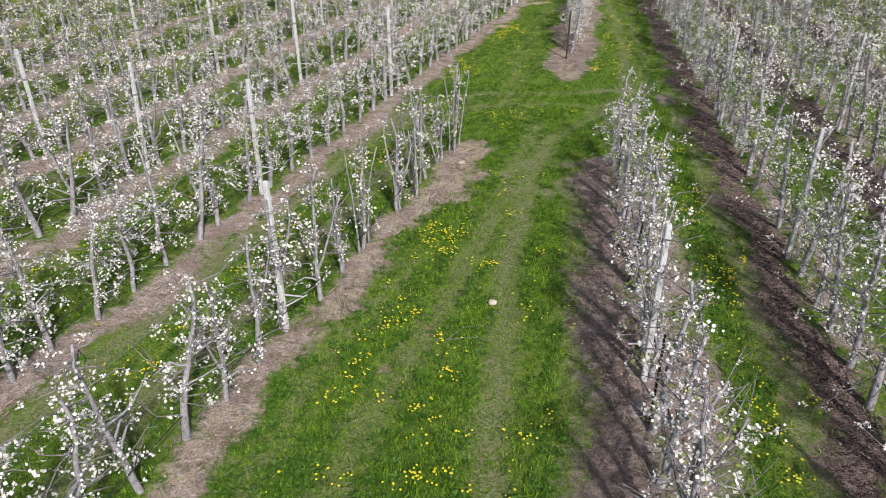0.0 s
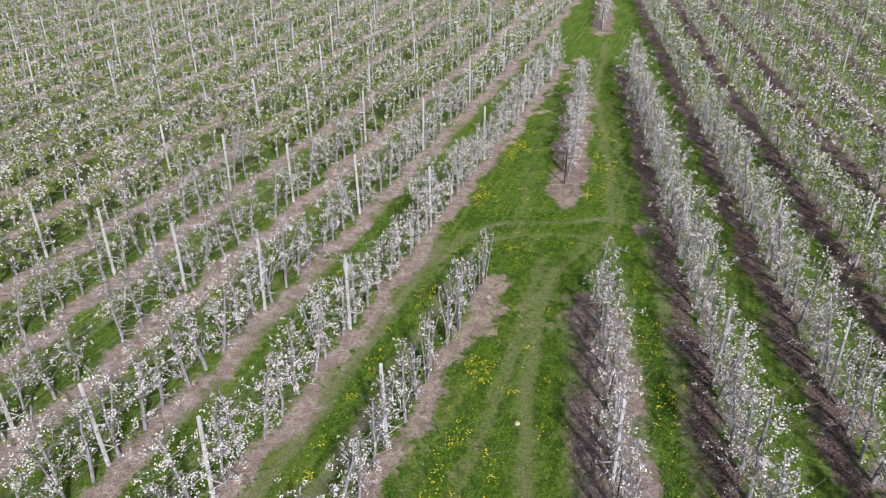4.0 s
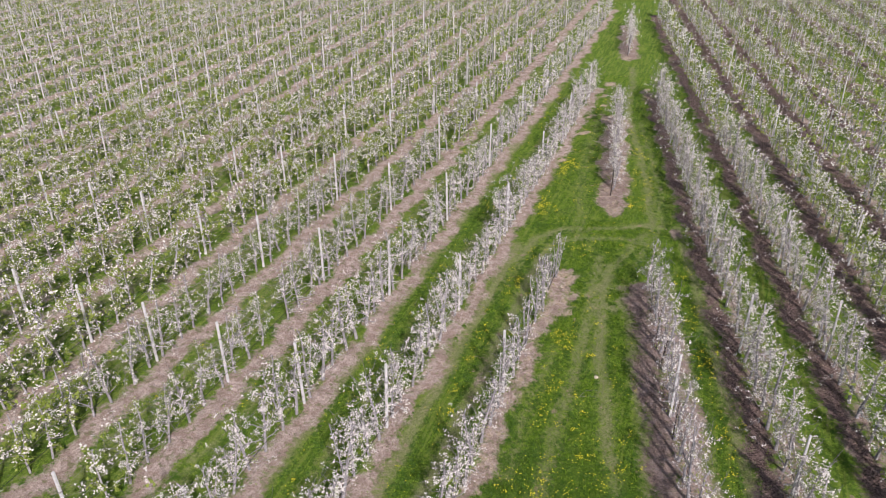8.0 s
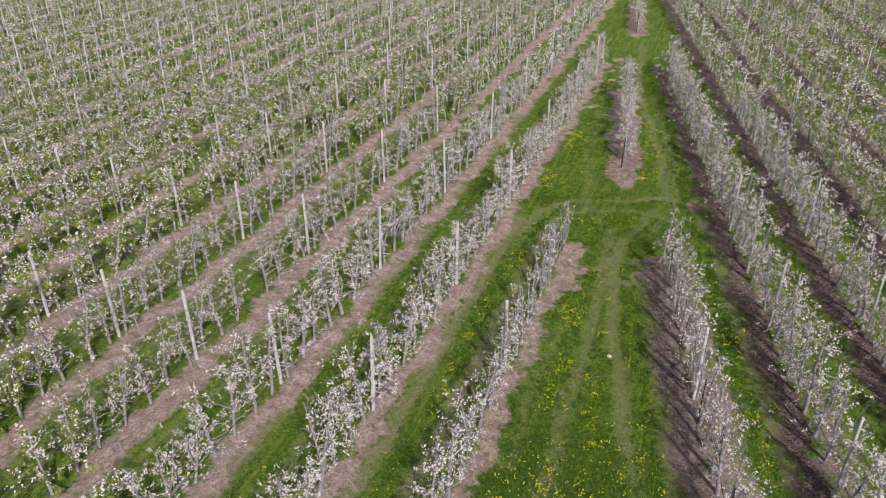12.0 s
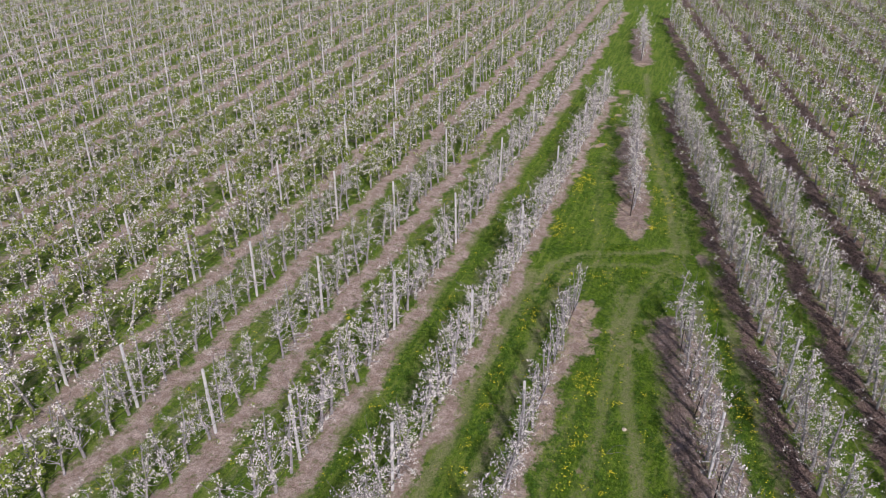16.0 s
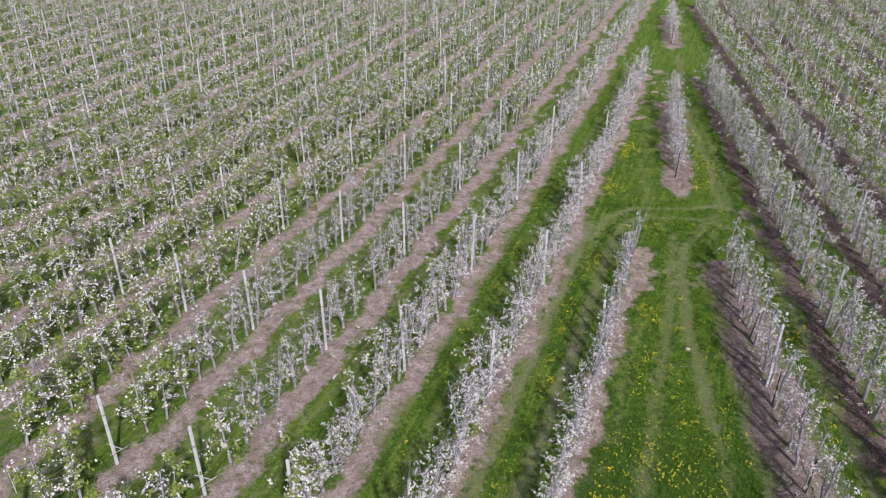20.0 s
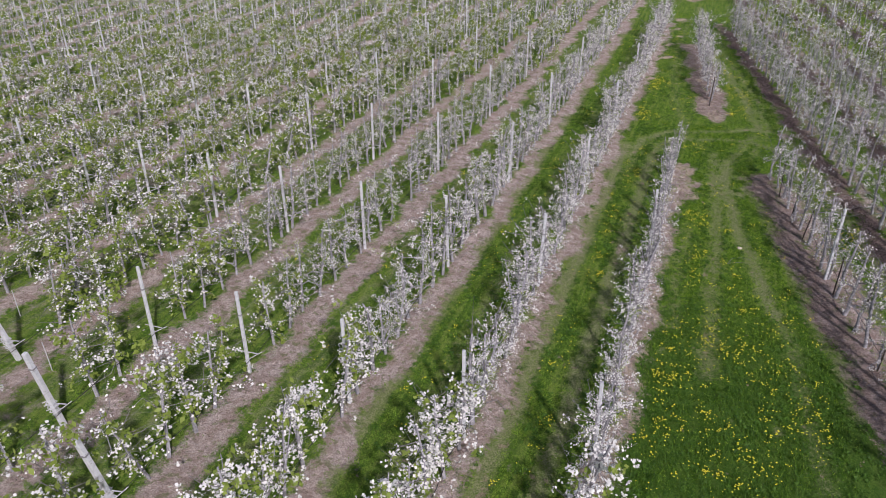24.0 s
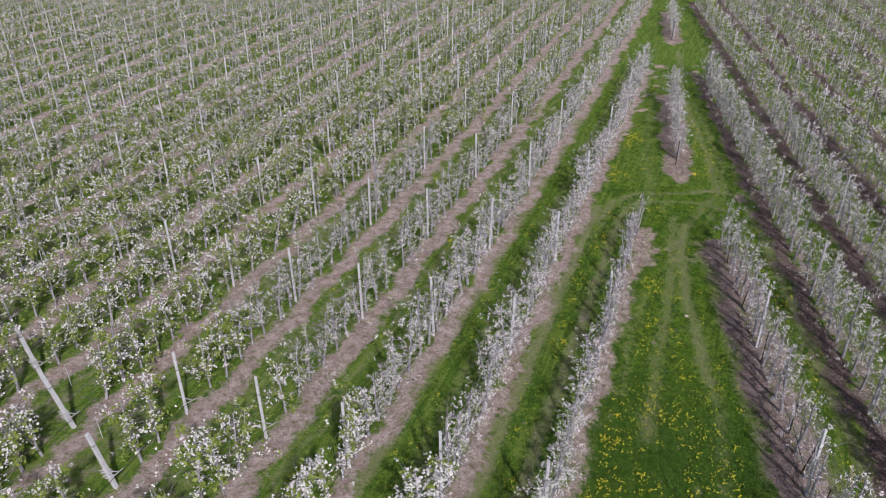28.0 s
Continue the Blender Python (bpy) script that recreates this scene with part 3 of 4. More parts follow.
# height, blossom clusters, leaves, reach of the limbs, share of trees with two stems
STYLES = {"white": (2.42, 385, 110, 1.45, 0.6), "open": (2.55, 285, 310, 1.7, 0.4), "leafy": (2.58, 330, 240, 2.0, 0.3), "mixed": (2.48, 350, 190, 1.5, 0.5), "sparse": (2.35, 215, 30, 1.3, 0.35), "bare": (2.15, 120, 25, 0.75, 3.0), "thin": (2.4, 190, 120, 1.6, 0.35)}
near_models, mid_models, far_models = {}, {}, {}
for s, (style, (height, clusters, leaves, wide, double)) in enumerate(STYLES.items()):
    near_models[style], mid_models[style], far_models[style] = [], [], []
    for i in range(7):
        tall = height * (0.9 + 0.04 * i)
        wood, twigs, bloom, green = tree_parts(100 * s + i, tall, clusters, int(leaves * 0.6), wide * 0.84, double, 2)
        near_models[style].append((wood.mesh("trunk", BARK, True), twigs.mesh("branch_crown", TWIG, True), bloom.mesh("blossom", PETAL), green.mesh("foliage", LEAF)))
        mid_models[style].append([b.arrays() for b in tree_parts(500 + 100 * s + i, tall, int(clusters * 1.1), int(leaves * 0.7), wide, double, 1)])
        far_models[style].append([b.arrays() for b in tree_parts(900 + 100 * s + i, tall, int(clusters * 0.44), int(leaves * (0.2 if style == "leafy" else 0.12)), wide, double, 0)])

TREE_LABELS = {"sparse": "slender grey-barked fruit tree with loose clusters of white blossom",
               "bare": "grey-barked fruit tree with paired bare stems and little blossom",
               "white": "slender grey-barked fruit tree covered in white blossom on bare soil",
               "thin": "slender fruit tree with scattered blossom and young leaves beside mulch",
               "mixed": "slender grey-barked fruit tree with white blossom and some young leaves",
               "open": "slender grey-barked fruit tree with sparse white blossom and young leaves",
               "leafy": "slender fruit tree with white blossom and fresh green leaves"}


def places_along(a, b, first, step, r, skip=0.03):
    d = (b - a) / np.linalg.norm(b - a)
    s0, s1 = a @ d, b @ d
    side = a - d * s0
    k = math.ceil((s0 - first) / step)
    out = []
    while first + k * step <= s1:
        if r.random() > skip:
            out.append(side + d * (first + k * step + r.normal(0, 0.07)) + r.normal(0, 0.04, 2))
        k += 1
    return out


END_POSTS = {1: [-12.88, -1.99], 4: [-17.8, -12.48], 5: [-16.0, -12.4], 6: [-14.35], 7: [-12.55]}
trees = []                                  # place, style, near or not, turn of the row
for k in WEST:
    a, b, y0 = west_row(k)
    for p in places_along(a, b, y0 + 0.48, TREE_STEP, rng):
        if any(abs(p[1] - y) < 0.8 for y in END_POSTS.get(k, []) if k >= 4):
            continue
        near = {1: p[1] > -14, 2: -13 < p[1] < 36, 3: -12 < p[1] < 25, 4: -11 < p[1] < 18, 5: -9 < p[1] < 13}.get(k, False)
        trees.append((p, "open" if k > 3 else "mixed" if k == 3 else "bare" if k == 1 and p[1] > -0.5 else "sparse" if k == 1 and p[1] > -7.0 else "white", near, 0.0))
for j in EAST:
    a, b, s0 = east_row(j)
    for p in places_along(a, b, s0 + 0.48, TREE_STEP, rng):
        near = {0: p[1] > -13, 1: -6 < p[1] < 36, 2: 0 < p[1] < 26}.get(j, False)
        trees.append((p, "thin" if j == 0 else "leafy", near, LEAN))
for a, b in ISLANDS:
    for p in places_along(a, b, a @ (b - a) / np.linalg.norm(b - a), 0.93, rng, 0.0):
        trees.append((p, "white", a[1] < 20, 0.12))


far_sets = {"west": [], "east": []}
for p, style, near, turn in trees:
    if not orchard(*p):
        continue
    spin = turn + (0 if rng.random() < 0.5 else math.pi) + rng.normal(0, 0.25)
    size = rng.uniform(0.86, 1.12)
    tilt = rng.normal(0, 3.2, 2)
    z = 0.01
    if near:
        tree = new("apple_tree")
        tagged(tree, TREE_LABELS[style], "tree", "fruit trees in trellised rows")
        tree.matrix_world = pose(p[0], p[1], z, tilt[0], tilt[1], math.degrees(spin)) @ Matrix.Scale(size, 4)
        wood, twigs, bloom, green = near_models[style][rng.integers(7)]
        part("trunk", wood, tree, "smooth grey stem")
        crown = part("branch_crown", twigs, tree, "thin grey-brown side branches")
        part("blossom", bloom, crown, "clusters of white blossom")
        part("foliage", green, crown, "small fresh green leaves")
    else:
        far_sets["west" if turn == 0.0 else "east"].append((p, style, spin, size, tilt))

for side, items in far_sets.items():
    lots = [Build(), Build(), Build(), Build()]
    for p, style, spin, size, tilt in items:
        m = np.array(Euler((radians(tilt[0]), radians(tilt[1]), spin)).to_matrix()) * size
        close = math.hypot(p[0] + 5, p[1] + 14) < 41
        for lot, (v, faces) in zip(lots, (mid_models if close else far_models)[style][rng.integers(7)]):
            lot.add(v @ m.T + (p[0], p[1], 0.01), *faces)
    verts, faces, slots, base = [], [], [], 0
    for slot, lot in enumerate(lots):
        v, fs = lot.arrays()
        verts.append(v)
        for f in fs:
            faces.append(f + base)
            slots.append(slot)
        base += len(v)
    me = fast_mesh("fruit_tree_rows", np.concatenate(verts), faces, [BARK, TWIG, PETAL, LEAF], slots)
    tagged(new("fruit_tree_rows", me), "distant rows of slender fruit trees in white blossom", "trees", kind="stuff")


# ---------------------------------------------------------------- posts, wires and hoses
def post_model(label, width, top, material, bars):
    post = tagged(new("concrete_post"), label, "post", "trellis posts")
    b = Build()
    b.box((-width / 2, -width / 2, -0.1), (width / 2, width / 2, top), 0.9)
    part("shaft", b.mesh("shaft", material), post)
    if bars:
        b = Build()
        b.tube([(-0.30, width / 2 + 0.014, 0.66), (0.36, width / 2 + 0.012, 0.72)], [0.017, 0.015], 5)
        part("crossbar", b.mesh("crossbar", LIMEWOOD), post, "bleached wooden crossbar")
        b = Build()
        b.tube([(width / 2 + 0.012, -0.2, 0.56), (0.3, 0.3, 0.60)], [0.013, 0.012], 5)
        part("brace", b.mesh("brace", LIMEWOOD), post, "short wooden brace")
        b = Build()
        b.box((-width / 2 - 0.006, -width / 2 - 0.006, 1.98), (width / 2 + 0.006, width / 2 + 0.006, 2.02))
        part("wire_clip", b.mesh("wire_clip", WIRE), post, "dull metal wire clip")
    if width > 0.12:
        h = width / 2 + 0.02
        for z in (0.52, 0.68, 0.80):
            b = Build()
            b.tube([(-h - 0.13, -h, z + 0.03), (-h, h, z), (h, h, z - 0.02), (h + 0.02, -h, z), (-h, -h - 0.02, z + 0.02), (-h - 0.1, h + 0.1, z + 0.05)], [0.017] * 6, 5)
            part("bracket", b.mesh("bracket", LIMEWOOD), post, "weathered pale bracket")
    return post


posts = []
for k in WEST:
    a, b, y0 = west_row(k)
    regular = [y0 + POST_STEP * i for i in range(-3, 15)]
    near_end = END_POSTS.get(k, [])
    ys_k = near_end + [y for y in regular if not near_end or (k > 1 and y > -6)]
    posts += [((-ROW * k, y), 0.0, k) for y in ys_k if a[1] < y < b[1]]
for j in EAST:
    a, b, s0 = east_row(j)
    first = -1.8 if j == 0 else s0
    for i in range(-4, 14):
        p = ACROSS * (2.30 + 3.19 * j) + ALONG * (first + 7.61 * i)
        if a @ ALONG < p @ ALONG < (0.0 if j == 0 else b @ ALONG):
            posts.append((tuple(p - ACROSS * 0.1), LEAN, -j))
posts = [q for q in posts if orchard(*q[0])]
posts.sort(key=lambda q: math.hypot(q[0][0] + 4, q[0][1]))
POST_KINDS = {"end": ("thick pale concrete end post with weathered brackets", 0.135, 2.5, CONCRETE),
              "pale": ("pale square concrete trellis post standing in a tree row", 0.09, 2.75, CONCRETE),
              "grey": ("slim pale grey concrete trellis post among leafy trees", 0.078, 2.75, GREY_CONCRETE)}
models, far_posts = {}, Build()
for n, (p, turn, row) in enumerate(posts):
    kind = ("end" if row in (4, 5, 6, 7) and p[1] < -12.5 else "pale") if row > 0 else ("pale" if row == 0 else "grey")
    lean = rng.normal(0, 0.8, 2) + ((7.5, -4.6) if kind == "end" else (0, 0))
    m = pose(p[0] + rng.normal(0, 0.015), p[1], 0.0, lean[0], lean[1], math.degrees(turn) + rng.normal(0, 3))
    if n >= 285:
        w = POST_KINDS[kind][1] * 0.42
        v = [(x, y, z) for z in (-0.1, 2.73) for x, y in ((-w, -w), (w, -w), (w, w), (-w, w))]
        far_posts.add([tuple(m @ Vector(q)) for q in v], [(0, 1, 5, 4), (1, 2, 6, 5), (2, 3, 7, 6), (3, 0, 4, 7), (4, 5, 6, 7)])
    elif kind not in models:
        models[kind] = post_model(*POST_KINDS[kind], True)
        models[kind].matrix_world = m
    else:
        post = copy_thing(models[kind], m)
        if row == 4 and p[1] < -17:
            b = Build()
            b.box((-0.066, -0.066, 2.44), (0.066, 0.066, 2.505))
            part("stained_top", b.mesh("stained_top", LICHEN), post, "ochre lichen on the post's top")
            tagged(post, "thick pale concrete end post with an ochre-stained top and weathered brackets")
if far_posts.count:
    tagged(new("distant_posts", far_posts.mesh("distant_posts", CONCRETE)), "distant pale concrete trellis posts in the tree rows", "posts", kind="stuff")


def row_lines(a, b, lines):
    n = max(4, int(np.linalg.norm(b - a) / 0.95))
    t = np.linspace(0, 1, n)
    flat = a + (b - a) * t[:, None]
    for name, label, category, z, radius, sag, material in lines:
        bld = Build()
        zz = z + sag * np.abs(np.sin(t * n * 1.9)) + rng.normal(0, sag * 0.5, n)
        pts = np.column_stack([flat + rng.normal(0, sag, (n, 2)) + 0.05, zz])
        bld.tube(pts, np.full(n, radius), 4)
        tagged(new(name, bld.mesh(name, material)), label, category, "trellis lines")


for k in range(1, 9):
    a, b, _ = west_row(k)
    a, b = np.array((a[0], max(a[1], -18))), np.array((b[0], min(b[1], 60)))
    row_lines(a, b, [("drip_hose", "thin black irrigation hose strung along a tree row", "hose", 0.42, 0.011, 0.03, RUBBER),
                     ("trellis_wire", "thin steel wire strung between trellis posts", "wire", 1.25, 0.0035, 0.0, WIRE),
                     ("trellis_wire", "thin steel wire strung between trellis posts", "wire", 2.05, 0.0035, 0.0, WIRE)])
for j in range(0, 5):
    a, b, _ = east_row(j)
    d = np.linalg.norm(b - a)
    b = a + (b - a) * min(1, 75 / d)
    row_lines(a, b, [("drip_hose", "thin black irrigation hose strung along a tree row", "hose", 0.42, 0.011, 0.03, RUBBER),
                     ("trellis_wire", "thin steel wire strung between trellis posts", "wire", 1.25, 0.0035, 0.0, WIRE),
                     ("trellis_wire", "thin steel wire strung between trellis posts", "wire", 2.05, 0.0035, 0.0, WIRE)])


# ---------------------------------------------------------------- grass, flowers, litter
def scatter(n, x0, x1, y0, y1, r):
    return r.uniform((x0, y0), (x1, y1), (n, 2))


def grass_tufts():
    r = np.random.default_rng(21)
    pts = np.concatenate([scatter(80000, -3, 2.6, -16, 13, r), scatter(26000, -6.4, -3.2, -17, 13, r), scatter(14000, 2.2, 5.2, -10, 14, r), scatter(30000, -6.5, 2, 13, 40, r), scatter(20000, -10, -6.6, -17, 30, r), scatter(16000, -20, -10, -18, 14, r), scatter(9000, 4, 13, -2, 26, r),
                          scatter(6000, -3, 2.6, -19, -16, r), scatter(3000, -3, 2.6, -23, -19, r), scatter(2000, -6.4, -3.2, -21, -17, r), scatter(2000, -10, -6.6, -21, -17, r)])
    soil, mulch, dry, track, lush = zones(pts[:, 0], pts[:, 1])
    clump = np.sin(pts[:, 0] * 2.3 + np.sin(pts[:, 1] * 1.7) * 2) * np.sin(pts[:, 1] * 2.1 + np.sin(pts[:, 0] * 1.3) * 2)
    keep = (soil + 0.3 * clump < -0.02 + r.normal(0, 0.12, len(pts))) & (r.random(len(pts)) < (lush * np.clip(1 - 0.85 * track, 0.05, 1)) * (0.75 + 0.35 * clump))
    keep |= (soil > 0) & (mulch < 0.3) & (clump > 0.35) & (r.random(len(pts)) < 0.22)      # weeds on the bare strips
    pts, track = pts[keep], track[keep]
    n = len(pts)
    blades = 4
    base = np.repeat(np.column_stack([pts, ground_height(pts[:, 0], pts[:, 1]) - 0.01]), blades, 0) + np.column_stack([r.normal(0, 0.035, (n * blades, 2)), np.zeros(n * blades)])
    turn = r.uniform(0, 2 * math.pi, n * blades)
    side = np.column_stack([np.cos(turn), np.sin(turn), np.zeros(len(turn))]) * r.uniform(0.005, 0.0135, len(turn))[:, None]
    tall = np.repeat(np.clip(0.75 + 0.5 * np.sin(pts[:, 0] * 9 + 2 * np.sin(pts[:, 1] * 5)) * np.sin(pts[:, 1] * 8 + 2 * np.sin(pts[:, 0] * 6)) + r.normal(0, 0.3, n), 0.35, 2.2) * np.clip(1 - 0.6 * track, 0.3, 1), blades)
    tip = np.column_stack([r.normal(0, 0.045, (len(turn), 2)), np.clip(r.gamma(5, 0.0140, len(turn)) * tall, 0.015, 0.19)])
    v = np.stack([base - side, base + side, base + tip], 1).reshape(-1, 3)
    kind = np.repeat(r.random(n) < np.clip((lush[keep] - 1.0) * 1.6, 0.06, 0.8), blades)
    faces = np.arange(len(v)).reshape(-1, 3)
    me = fast_mesh("grass_tufts", v, [faces[~kind], faces[kind]], [BLADE, WEED], [0, 1])
    tagged(new("grass_tufts", me), "short green grass blades in the mown lanes", "grass", kind="stuff")


def dandelions():
    r = np.random.default_rng(33)
    def band(n, points, wide):
        """n places strewn along a line."""
        points = np.array(points)
        k = r.integers(len(points) - 1, size=n)
        return points[k] + (points[k + 1] - points[k]) * r.random((n, 1)) + r.normal(0, wide, (n, 2))

    pts = [band(176, [(-1.75, 3.0), (-1.65, 0.0), (-1.7, -4.0)], 0.16), band(74, [(-0.75, 1.5), (-0.5, -2.0), (-0.3, -5.0)], 0.22), band(40, [(0.35, 3.0), (0.9, 0.0), (1.5, -4.0)], 0.2),
           scatter(1400, -2.4, 2.2, -15, -4, r), scatter(160, -2.4, 2.2, -20, -15, r), scatter(176, -2.4, 1.4, -4, 6, r), band(421, [(-4.95, -15.0), (-5.05, 0.0), (-4.9, 9.0)], 0.28), band(40, [(-4.2, 0.0), (-4.3, 8.0)], 0.3),
           band(420, [(-5.5, 12.6), (-5.55, 18.0), (-5.3, 21.0)], 0.22), band(150, [(-5.2, 22.0), (-5.1, 33.0)], 0.25)]
    pts += [scatter(200, -5.0, -2.9, 13, 24, r), band(210, [(-1.05, 15.0), (-1.3, 20.0), (-1.9, 25.0)], 0.18),
            band(220, [(-0.2, 15.0), (-0.7, 20.0), (-2.2, 27.0)], 0.25), band(421, [lane(3.85, -9, 9)[0], lane(3.85, -9, 9)[1]], 0.2), band(108, [lane(4.45, -9, 11)[0], lane(4.45, -9, 11)[1]], 0.2),
            band(421, [(-8.4, -14.0), (-8.3, 10.0), (-8.4, 34.0)], 0.32), band(176, [(-11.9, -12.0), (-11.9, 20.0)], 0.35), band(108, [(-15.2, -14.0), (-15.2, 16.0)], 0.35), band(81, [(-18.5, -12.0), (-18.5, 14.0)], 0.35), scatter(108, -4.6, 0.6, 8.5, 13, r)]
    for x, y, size, n in ((-2.25, 2.0, 0.2, 34), (-1.95, 2.3, 0.14, 20), (-5.6, 16.6, 0.3, 60), (-5.6, 13.6, 0.3, 44), (-1.1, 15.3, 0.2, 26), (-1.2, 18.4, 0.2, 18), (-2.7, 9.7, 0.25, 22), (-2.3, 8.6, 0.2, 8),
                          (-1.9, -5.5, 0.3, 40), (-1.9, -8.5, 0.35, 46), (-1.9, -11.2, 0.35, 46), (0.1, -7.5, 0.6, 60), (0.5, -9.6, 0.6, 60), (-0.4, -10.5, 0.6, 40)):
        pts.append(r.normal((x, y), size, (n, 2)))
    pts = np.concatenate(pts)
    soil, mulch, dry, track, lush = zones(pts[:, 0], pts[:, 1])
    clump = np.sin(pts[:, 0] * 1.7 + 2 * np.sin(pts[:, 1] * 0.9)) + np.sin(pts[:, 1] * 1.5 + 2 * np.sin(pts[:, 0] * 1.2))
    pts = pts[(soil < 0.0) & (track < 0.8) & (clump > r.normal(-0.5, 0.6, len(pts)))]
    mother = pts[r.random(len(pts)) < 0.5]
    pts = np.repeat(mother, np.clip(r.gamma(1.3, 2.3, len(mother)), 1, 11).astype(int), 0)
    pts = pts + r.normal(0, 0.065, pts.shape)
    heads, stalks = Build(), Build()
    z = r.uniform(0.05, 0.13, len(pts))
    c = np.column_stack([pts, z + ground_height(pts[:, 0], pts[:, 1])])
    size = r.uniform(0.012, 0.0235, len(pts))
    ang = np.arange(8) * math.pi / 4
    for s, lift in ((1.0, 0.0), (0.72, 0.007)):
        v = c[:, None] + np.stack([np.cos(ang)[None] * size[:, None] * s, np.sin(ang)[None] * size[:, None] * s, np.full((len(pts), 8), lift)], -1)
        heads.add(v.reshape(-1, 3), np.arange(len(pts) * 8).reshape(-1, 8))
    d = np.array([0.003, 0, 0])
    v = np.stack([c - d, c + d, np.column_stack([pts, np.zeros(len(pts))])], 1).reshape(-1, 3)
    stalks.add(v, np.arange(len(v)).reshape(-1, 3))
    (v0, f0), (v1, f1) = heads.arrays(), stalks.arrays()
    me = fast_mesh("dandelions", np.concatenate([v0, v1]), [*f0, *[f + len(v0) for f in f1]], [YELLOW, BLADE], [0] * len(f0) + [1] * len(f1))
    tagged(new("dandelions", me), "yellow dandelion flowers scattered through the grass", "flowers", kind="stuff")


def weed_rosettes():
    r = np.random.default_rng(55)
    pts = np.concatenate([scatter(7500, -3.2, 4, -16, 10, r), scatter(3500, -6.2, -3.4, -15, 12, r), scatter(2600, -10, -7, -14, 16, r), scatter(3000, -6, 1.5, 10, 38, r), scatter(1500, 2.4, 5, -9, 9, r)])
    soil, mulch, dry, track, lush = zones(pts[:, 0], pts[:, 1])
    clump = np.sin(pts[:, 0] * 2.9 + 2 * np.sin(pts[:, 1] * 1.9)) * np.sin(pts[:, 1] * 2.5 + 2 * np.sin(pts[:, 0] * 2.2))
    pts = pts[(soil < 0.02) & (track < 0.55) & (clump > r.normal(0.0, 0.4, len(pts)))]
    size = r.uniform(0.045, 0.11, len(pts))
    b = Build()
    for i in range(7):
        t = i * 2 * math.pi / 7 + r.normal(0, 0.3, len(pts))
        out = np.column_stack([np.cos(t), np.sin(t), np.zeros(len(pts))])
        across = np.column_stack([-np.sin(t), np.cos(t), np.zeros(len(pts))])
        c = np.column_stack([pts, ground_height(pts[:, 0], pts[:, 1]) + 0.012])
        s = size[:, None]
        up = np.array([0, 0, 1.0])
        v = np.stack([c, c + out * s * 0.6 + across * s * 0.2 + up * s * 0.45, c + out * s * 1.1 + up * s * r.uniform(0.1, 0.5, (len(pts), 1)), c + out * s * 0.6 - across * s * 0.2 + up * s * 0.45], 1)
        b.add(v.reshape(-1, 3), np.arange(len(pts) * 4).reshape(-1, 4))
    tagged(new("weed_rosettes", b.mesh("weed_rosettes", WEED)), "low dark green dandelion leaf rosettes in the grass", "weeds", kind="stuff")


def litter():
    r = np.random.default_rng(44)
    pts = np.concatenate([scatter(110000, -8, 8, -15, 20, r), scatter(14000, -22, -8, -16, 12, r)])
    soil, *_ = zones(pts[:, 0], pts[:, 1])
    drift = np.sin(pts[:, 0] * 6.1 + 2 * np.sin(pts[:, 1] * 2.7)) * np.sin(pts[:, 1] * 4.3 + 2 * np.sin(pts[:, 0] * 3.9))
    pts = pts[(soil > r.normal(0.05, 0.12, len(pts))) & (r.random(len(pts)) < 0.55 + 0.5 * drift)]
    b = Build()
    c = np.column_stack([pts, ground_height(pts[:, 0], pts[:, 1]) + 0.04])
    b.flakes(c, np.minimum(r.gamma(5.0, 0.0022, len(pts)), 0.02), 4, r, stretch=1.7, upward=1.6)
    matted = pts[(pts[:, 0] > -7) & (pts[:, 0] < -1.8) & (r.random(len(pts)) < 0.16)]
    c = np.column_stack([matted + r.normal(0, 0.05, matted.shape), ground_height(matted[:, 0], matted[:, 1]) + 0.05])
    b.flakes(c, r.uniform(0.003, 0.006, len(c)), 4, r, stretch=9.0, upward=2.0)
    twigs = pts[r.random(len(pts)) < 0.08]
    for p in twigs[:3000]:
        t = r.uniform(0, 2 * math.pi)
        half = np.array([math.cos(t), math.sin(t), r.normal(0, 0.08)]) * min(r.gamma(2.2, 0.05), 0.32)
        q = np.array([p[0], p[1], 0.05 + r.uniform(0, 0.04)])
        b.tube([q - half, q + r.normal(0, 0.03, 3) * (1, 1, 0.3), q + half], [0.006, 0.005, 0.0025], 3)
    tagged(new("ground_litter", b.mesh("ground_litter", STRAW)), "dry leaves and pruned twigs on the bare soil", "litter", kind="stuff")


def field_stone(x, y, size, seed, label):
    bm = bmesh.new()
    bmesh.ops.create_icosphere(bm, subdivisions=2, radius=size)
    for v in bm.verts:
        v.co *= 1 + 0.35 * noise.noise(v.co * (2.2 / size) * 0.5 + Vector((seed, 0, 0)))
        v.co.z *= 0.55
    me = bpy.data.meshes.new("field_stone")
    bm.to_mesh(me)
    bm.free()
    me.materials.append(STONE)
    ob = tagged(new("field_stone", me), label, "stone")
    ob.location = (x, y, size * 0.25)


grass_tufts()
dandelions()
weed_rosettes()
litter()
field_stone(-0.27, 0.0, 0.08, 1.0, "small pale stone lying in the mown grass lane")
field_stone(-2.83, 5.88, 0.085, 5.0, "small pale stone on the dry strip beside the trees")


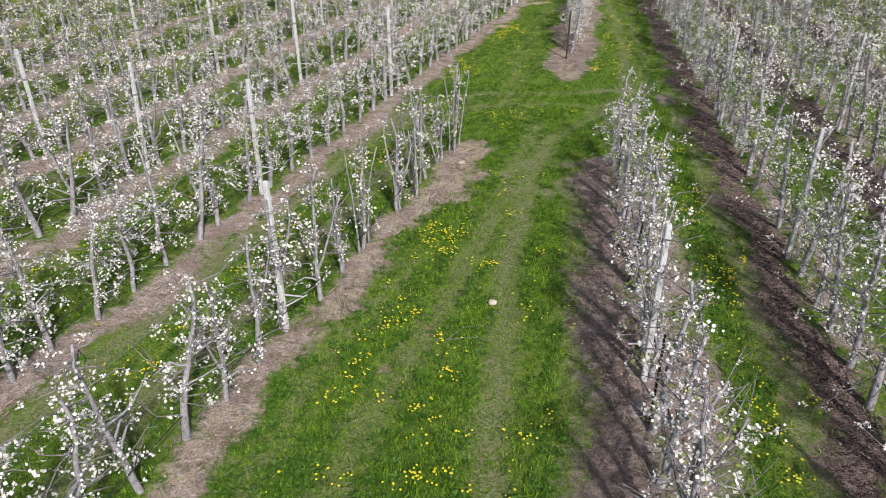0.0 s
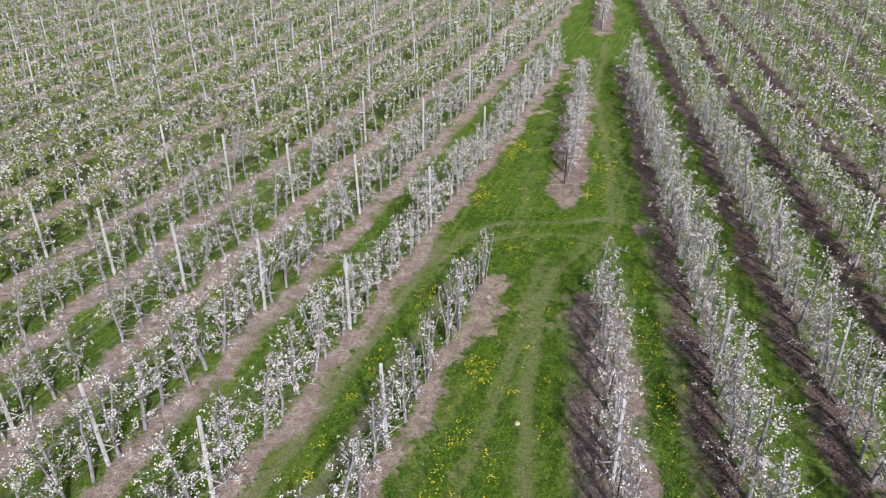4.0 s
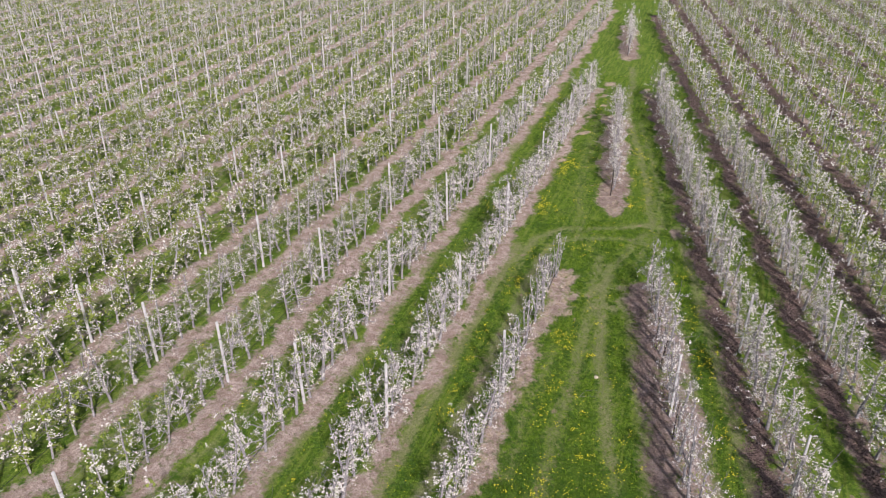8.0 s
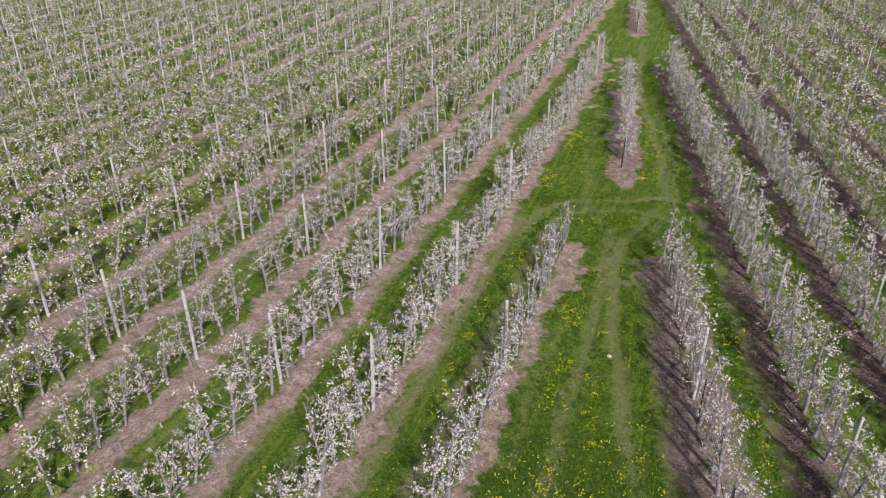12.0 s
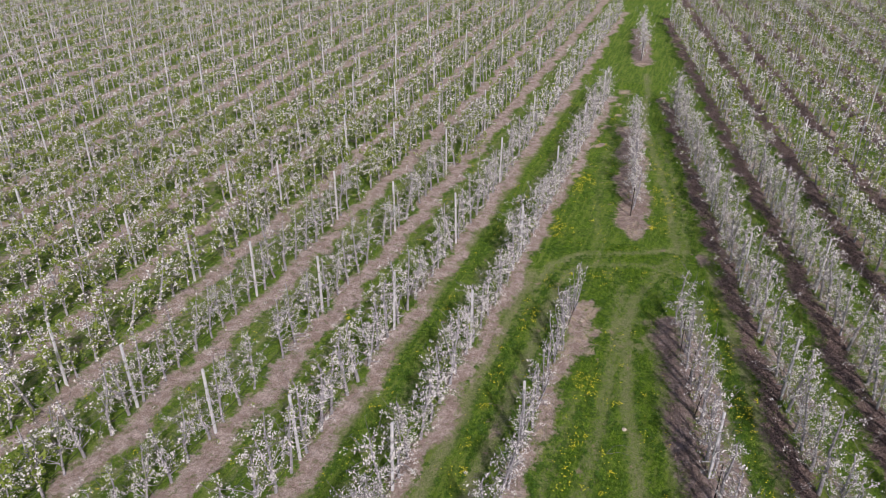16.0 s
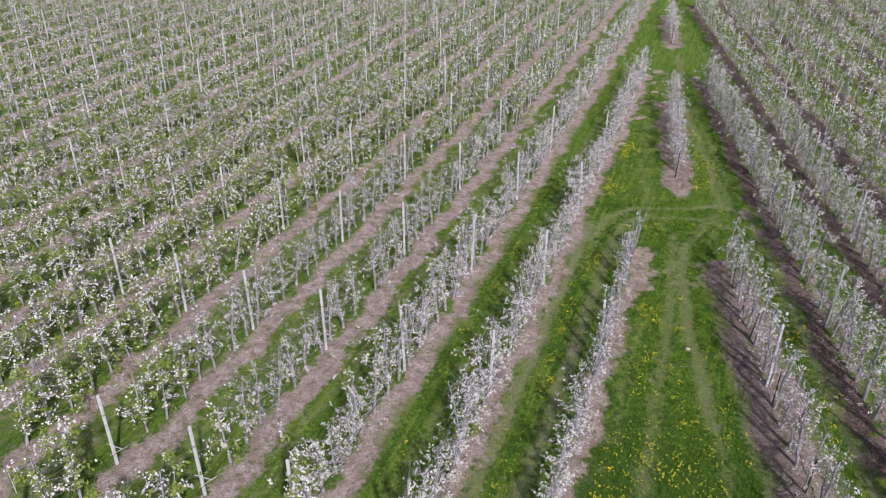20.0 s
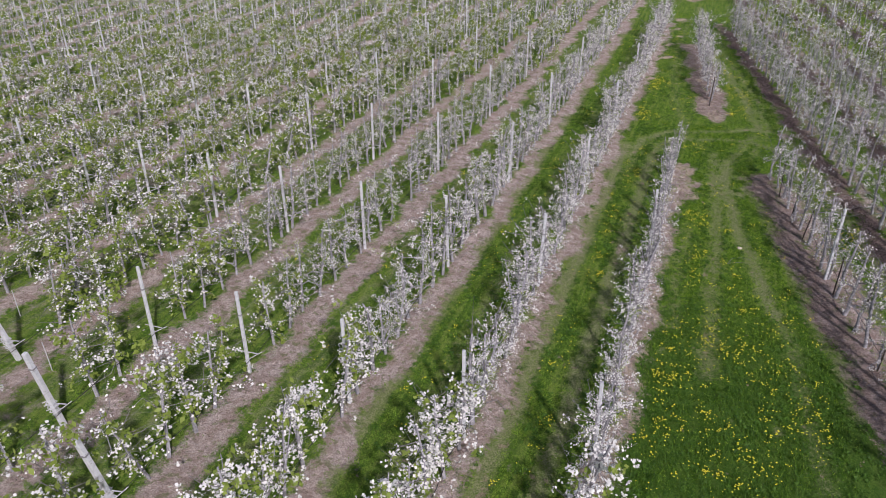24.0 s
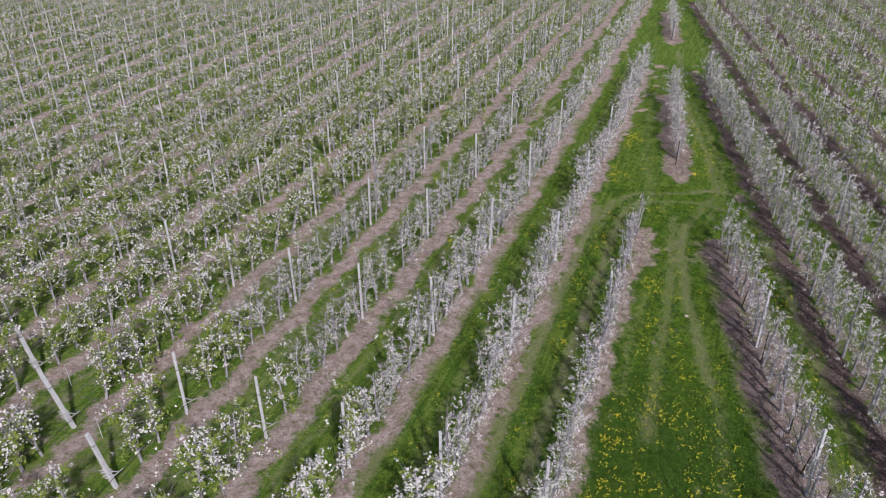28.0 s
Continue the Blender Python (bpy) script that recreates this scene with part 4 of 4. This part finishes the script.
def dark_stake(x, y, height, radius=0.035, lean=0.0, label="dark weathered wooden stake at the end of a tree row", group=""):
    b = Build()
    b.tube([(0, 0, -0.1), (0.02, 0.01, height * 0.5), (0.03, 0.0, height)], [radius, radius * 0.92, radius * 0.8], 6)
    ob = tagged(new("wooden_stake", b.mesh("wooden_stake", DARKWOOD)), label, "stake", group)
    ob.matrix_world = pose(x, y, 0, lean, lean * 0.6)


def anchor_rod(x, y, height, lean):
    b = Build()
    b.tube([(0, 0, -0.1), (lean * 0.5, 0.03, height * 0.5), (lean, 0.05, height)], [0.014, 0.013, 0.012], 6)
    ob = tagged(new("anchor_rod", b.mesh("anchor_rod", LIMEWOOD)), "thin bleached wooden rod leaning in an alley beside an end post", "rod", "thin rods in the alleys")
    ob.location = (x, y, 0)


def fallen_branch(points, radius, material, label):
    b = Build()
    n = len(points)
    b.tube([(x, y, 0.05 + 0.03 * math.sin(3.0 * i / n)) for i, (x, y) in enumerate(points)], np.linspace(radius, radius * 0.5, n), 6)
    tagged(new("fallen_branch", b.mesh("fallen_branch", material, True)), label, "branch")


fallen_branch([(-0.66, -1.4), (-0.61, -1.28), (-0.49, -0.98), (-0.2, -0.82), (0.1, -0.85)], 0.007, TWIG, "thin curved grey pruning lying in the mown grass")
fallen_branch([(-0.62, -1.36), (-0.31, -1.2), (-0.1, -1.18), (0.05, -1.24)], 0.006, TWIG, "thin curved grey pruning lying in the mown grass")
fallen_branch([(-6.46, -11.42), (-6.22, -11.21), (-5.88, -11.51)], 0.016, TWIG, "forked grey pruned branch on the dry soil strip")
fallen_branch([(-6.24, -10.32), (-6.1, -10.44), (-5.99, -10.62)], 0.014, TWIG, "short grey pruned branch on the dry soil strip")
for i, along in enumerate(np.arange(-10.5, 6.6, 1.918)):
    x, y = ACROSS * (2.24 + rng.normal(0, 0.03)) + ALONG * (along + rng.normal(0, 0.12))
    dark_stake(x, y, rng.uniform(1.3, 1.75), 0.024, rng.normal(0, 4), "thin dark weathered stake supporting a tree beside mulch", "tree stakes")
anchor_rod(-18.5, -14.4, 0.95, -0.12)
anchor_rod(-14.6, -16.4, 0.95, -0.10)
anchor_rod(-21.6, -12.6, 0.9, -0.08)
dark_stake(-2.27, 16.2, 1.7)
dark_stake(-5.5, 46.8, 1.7)
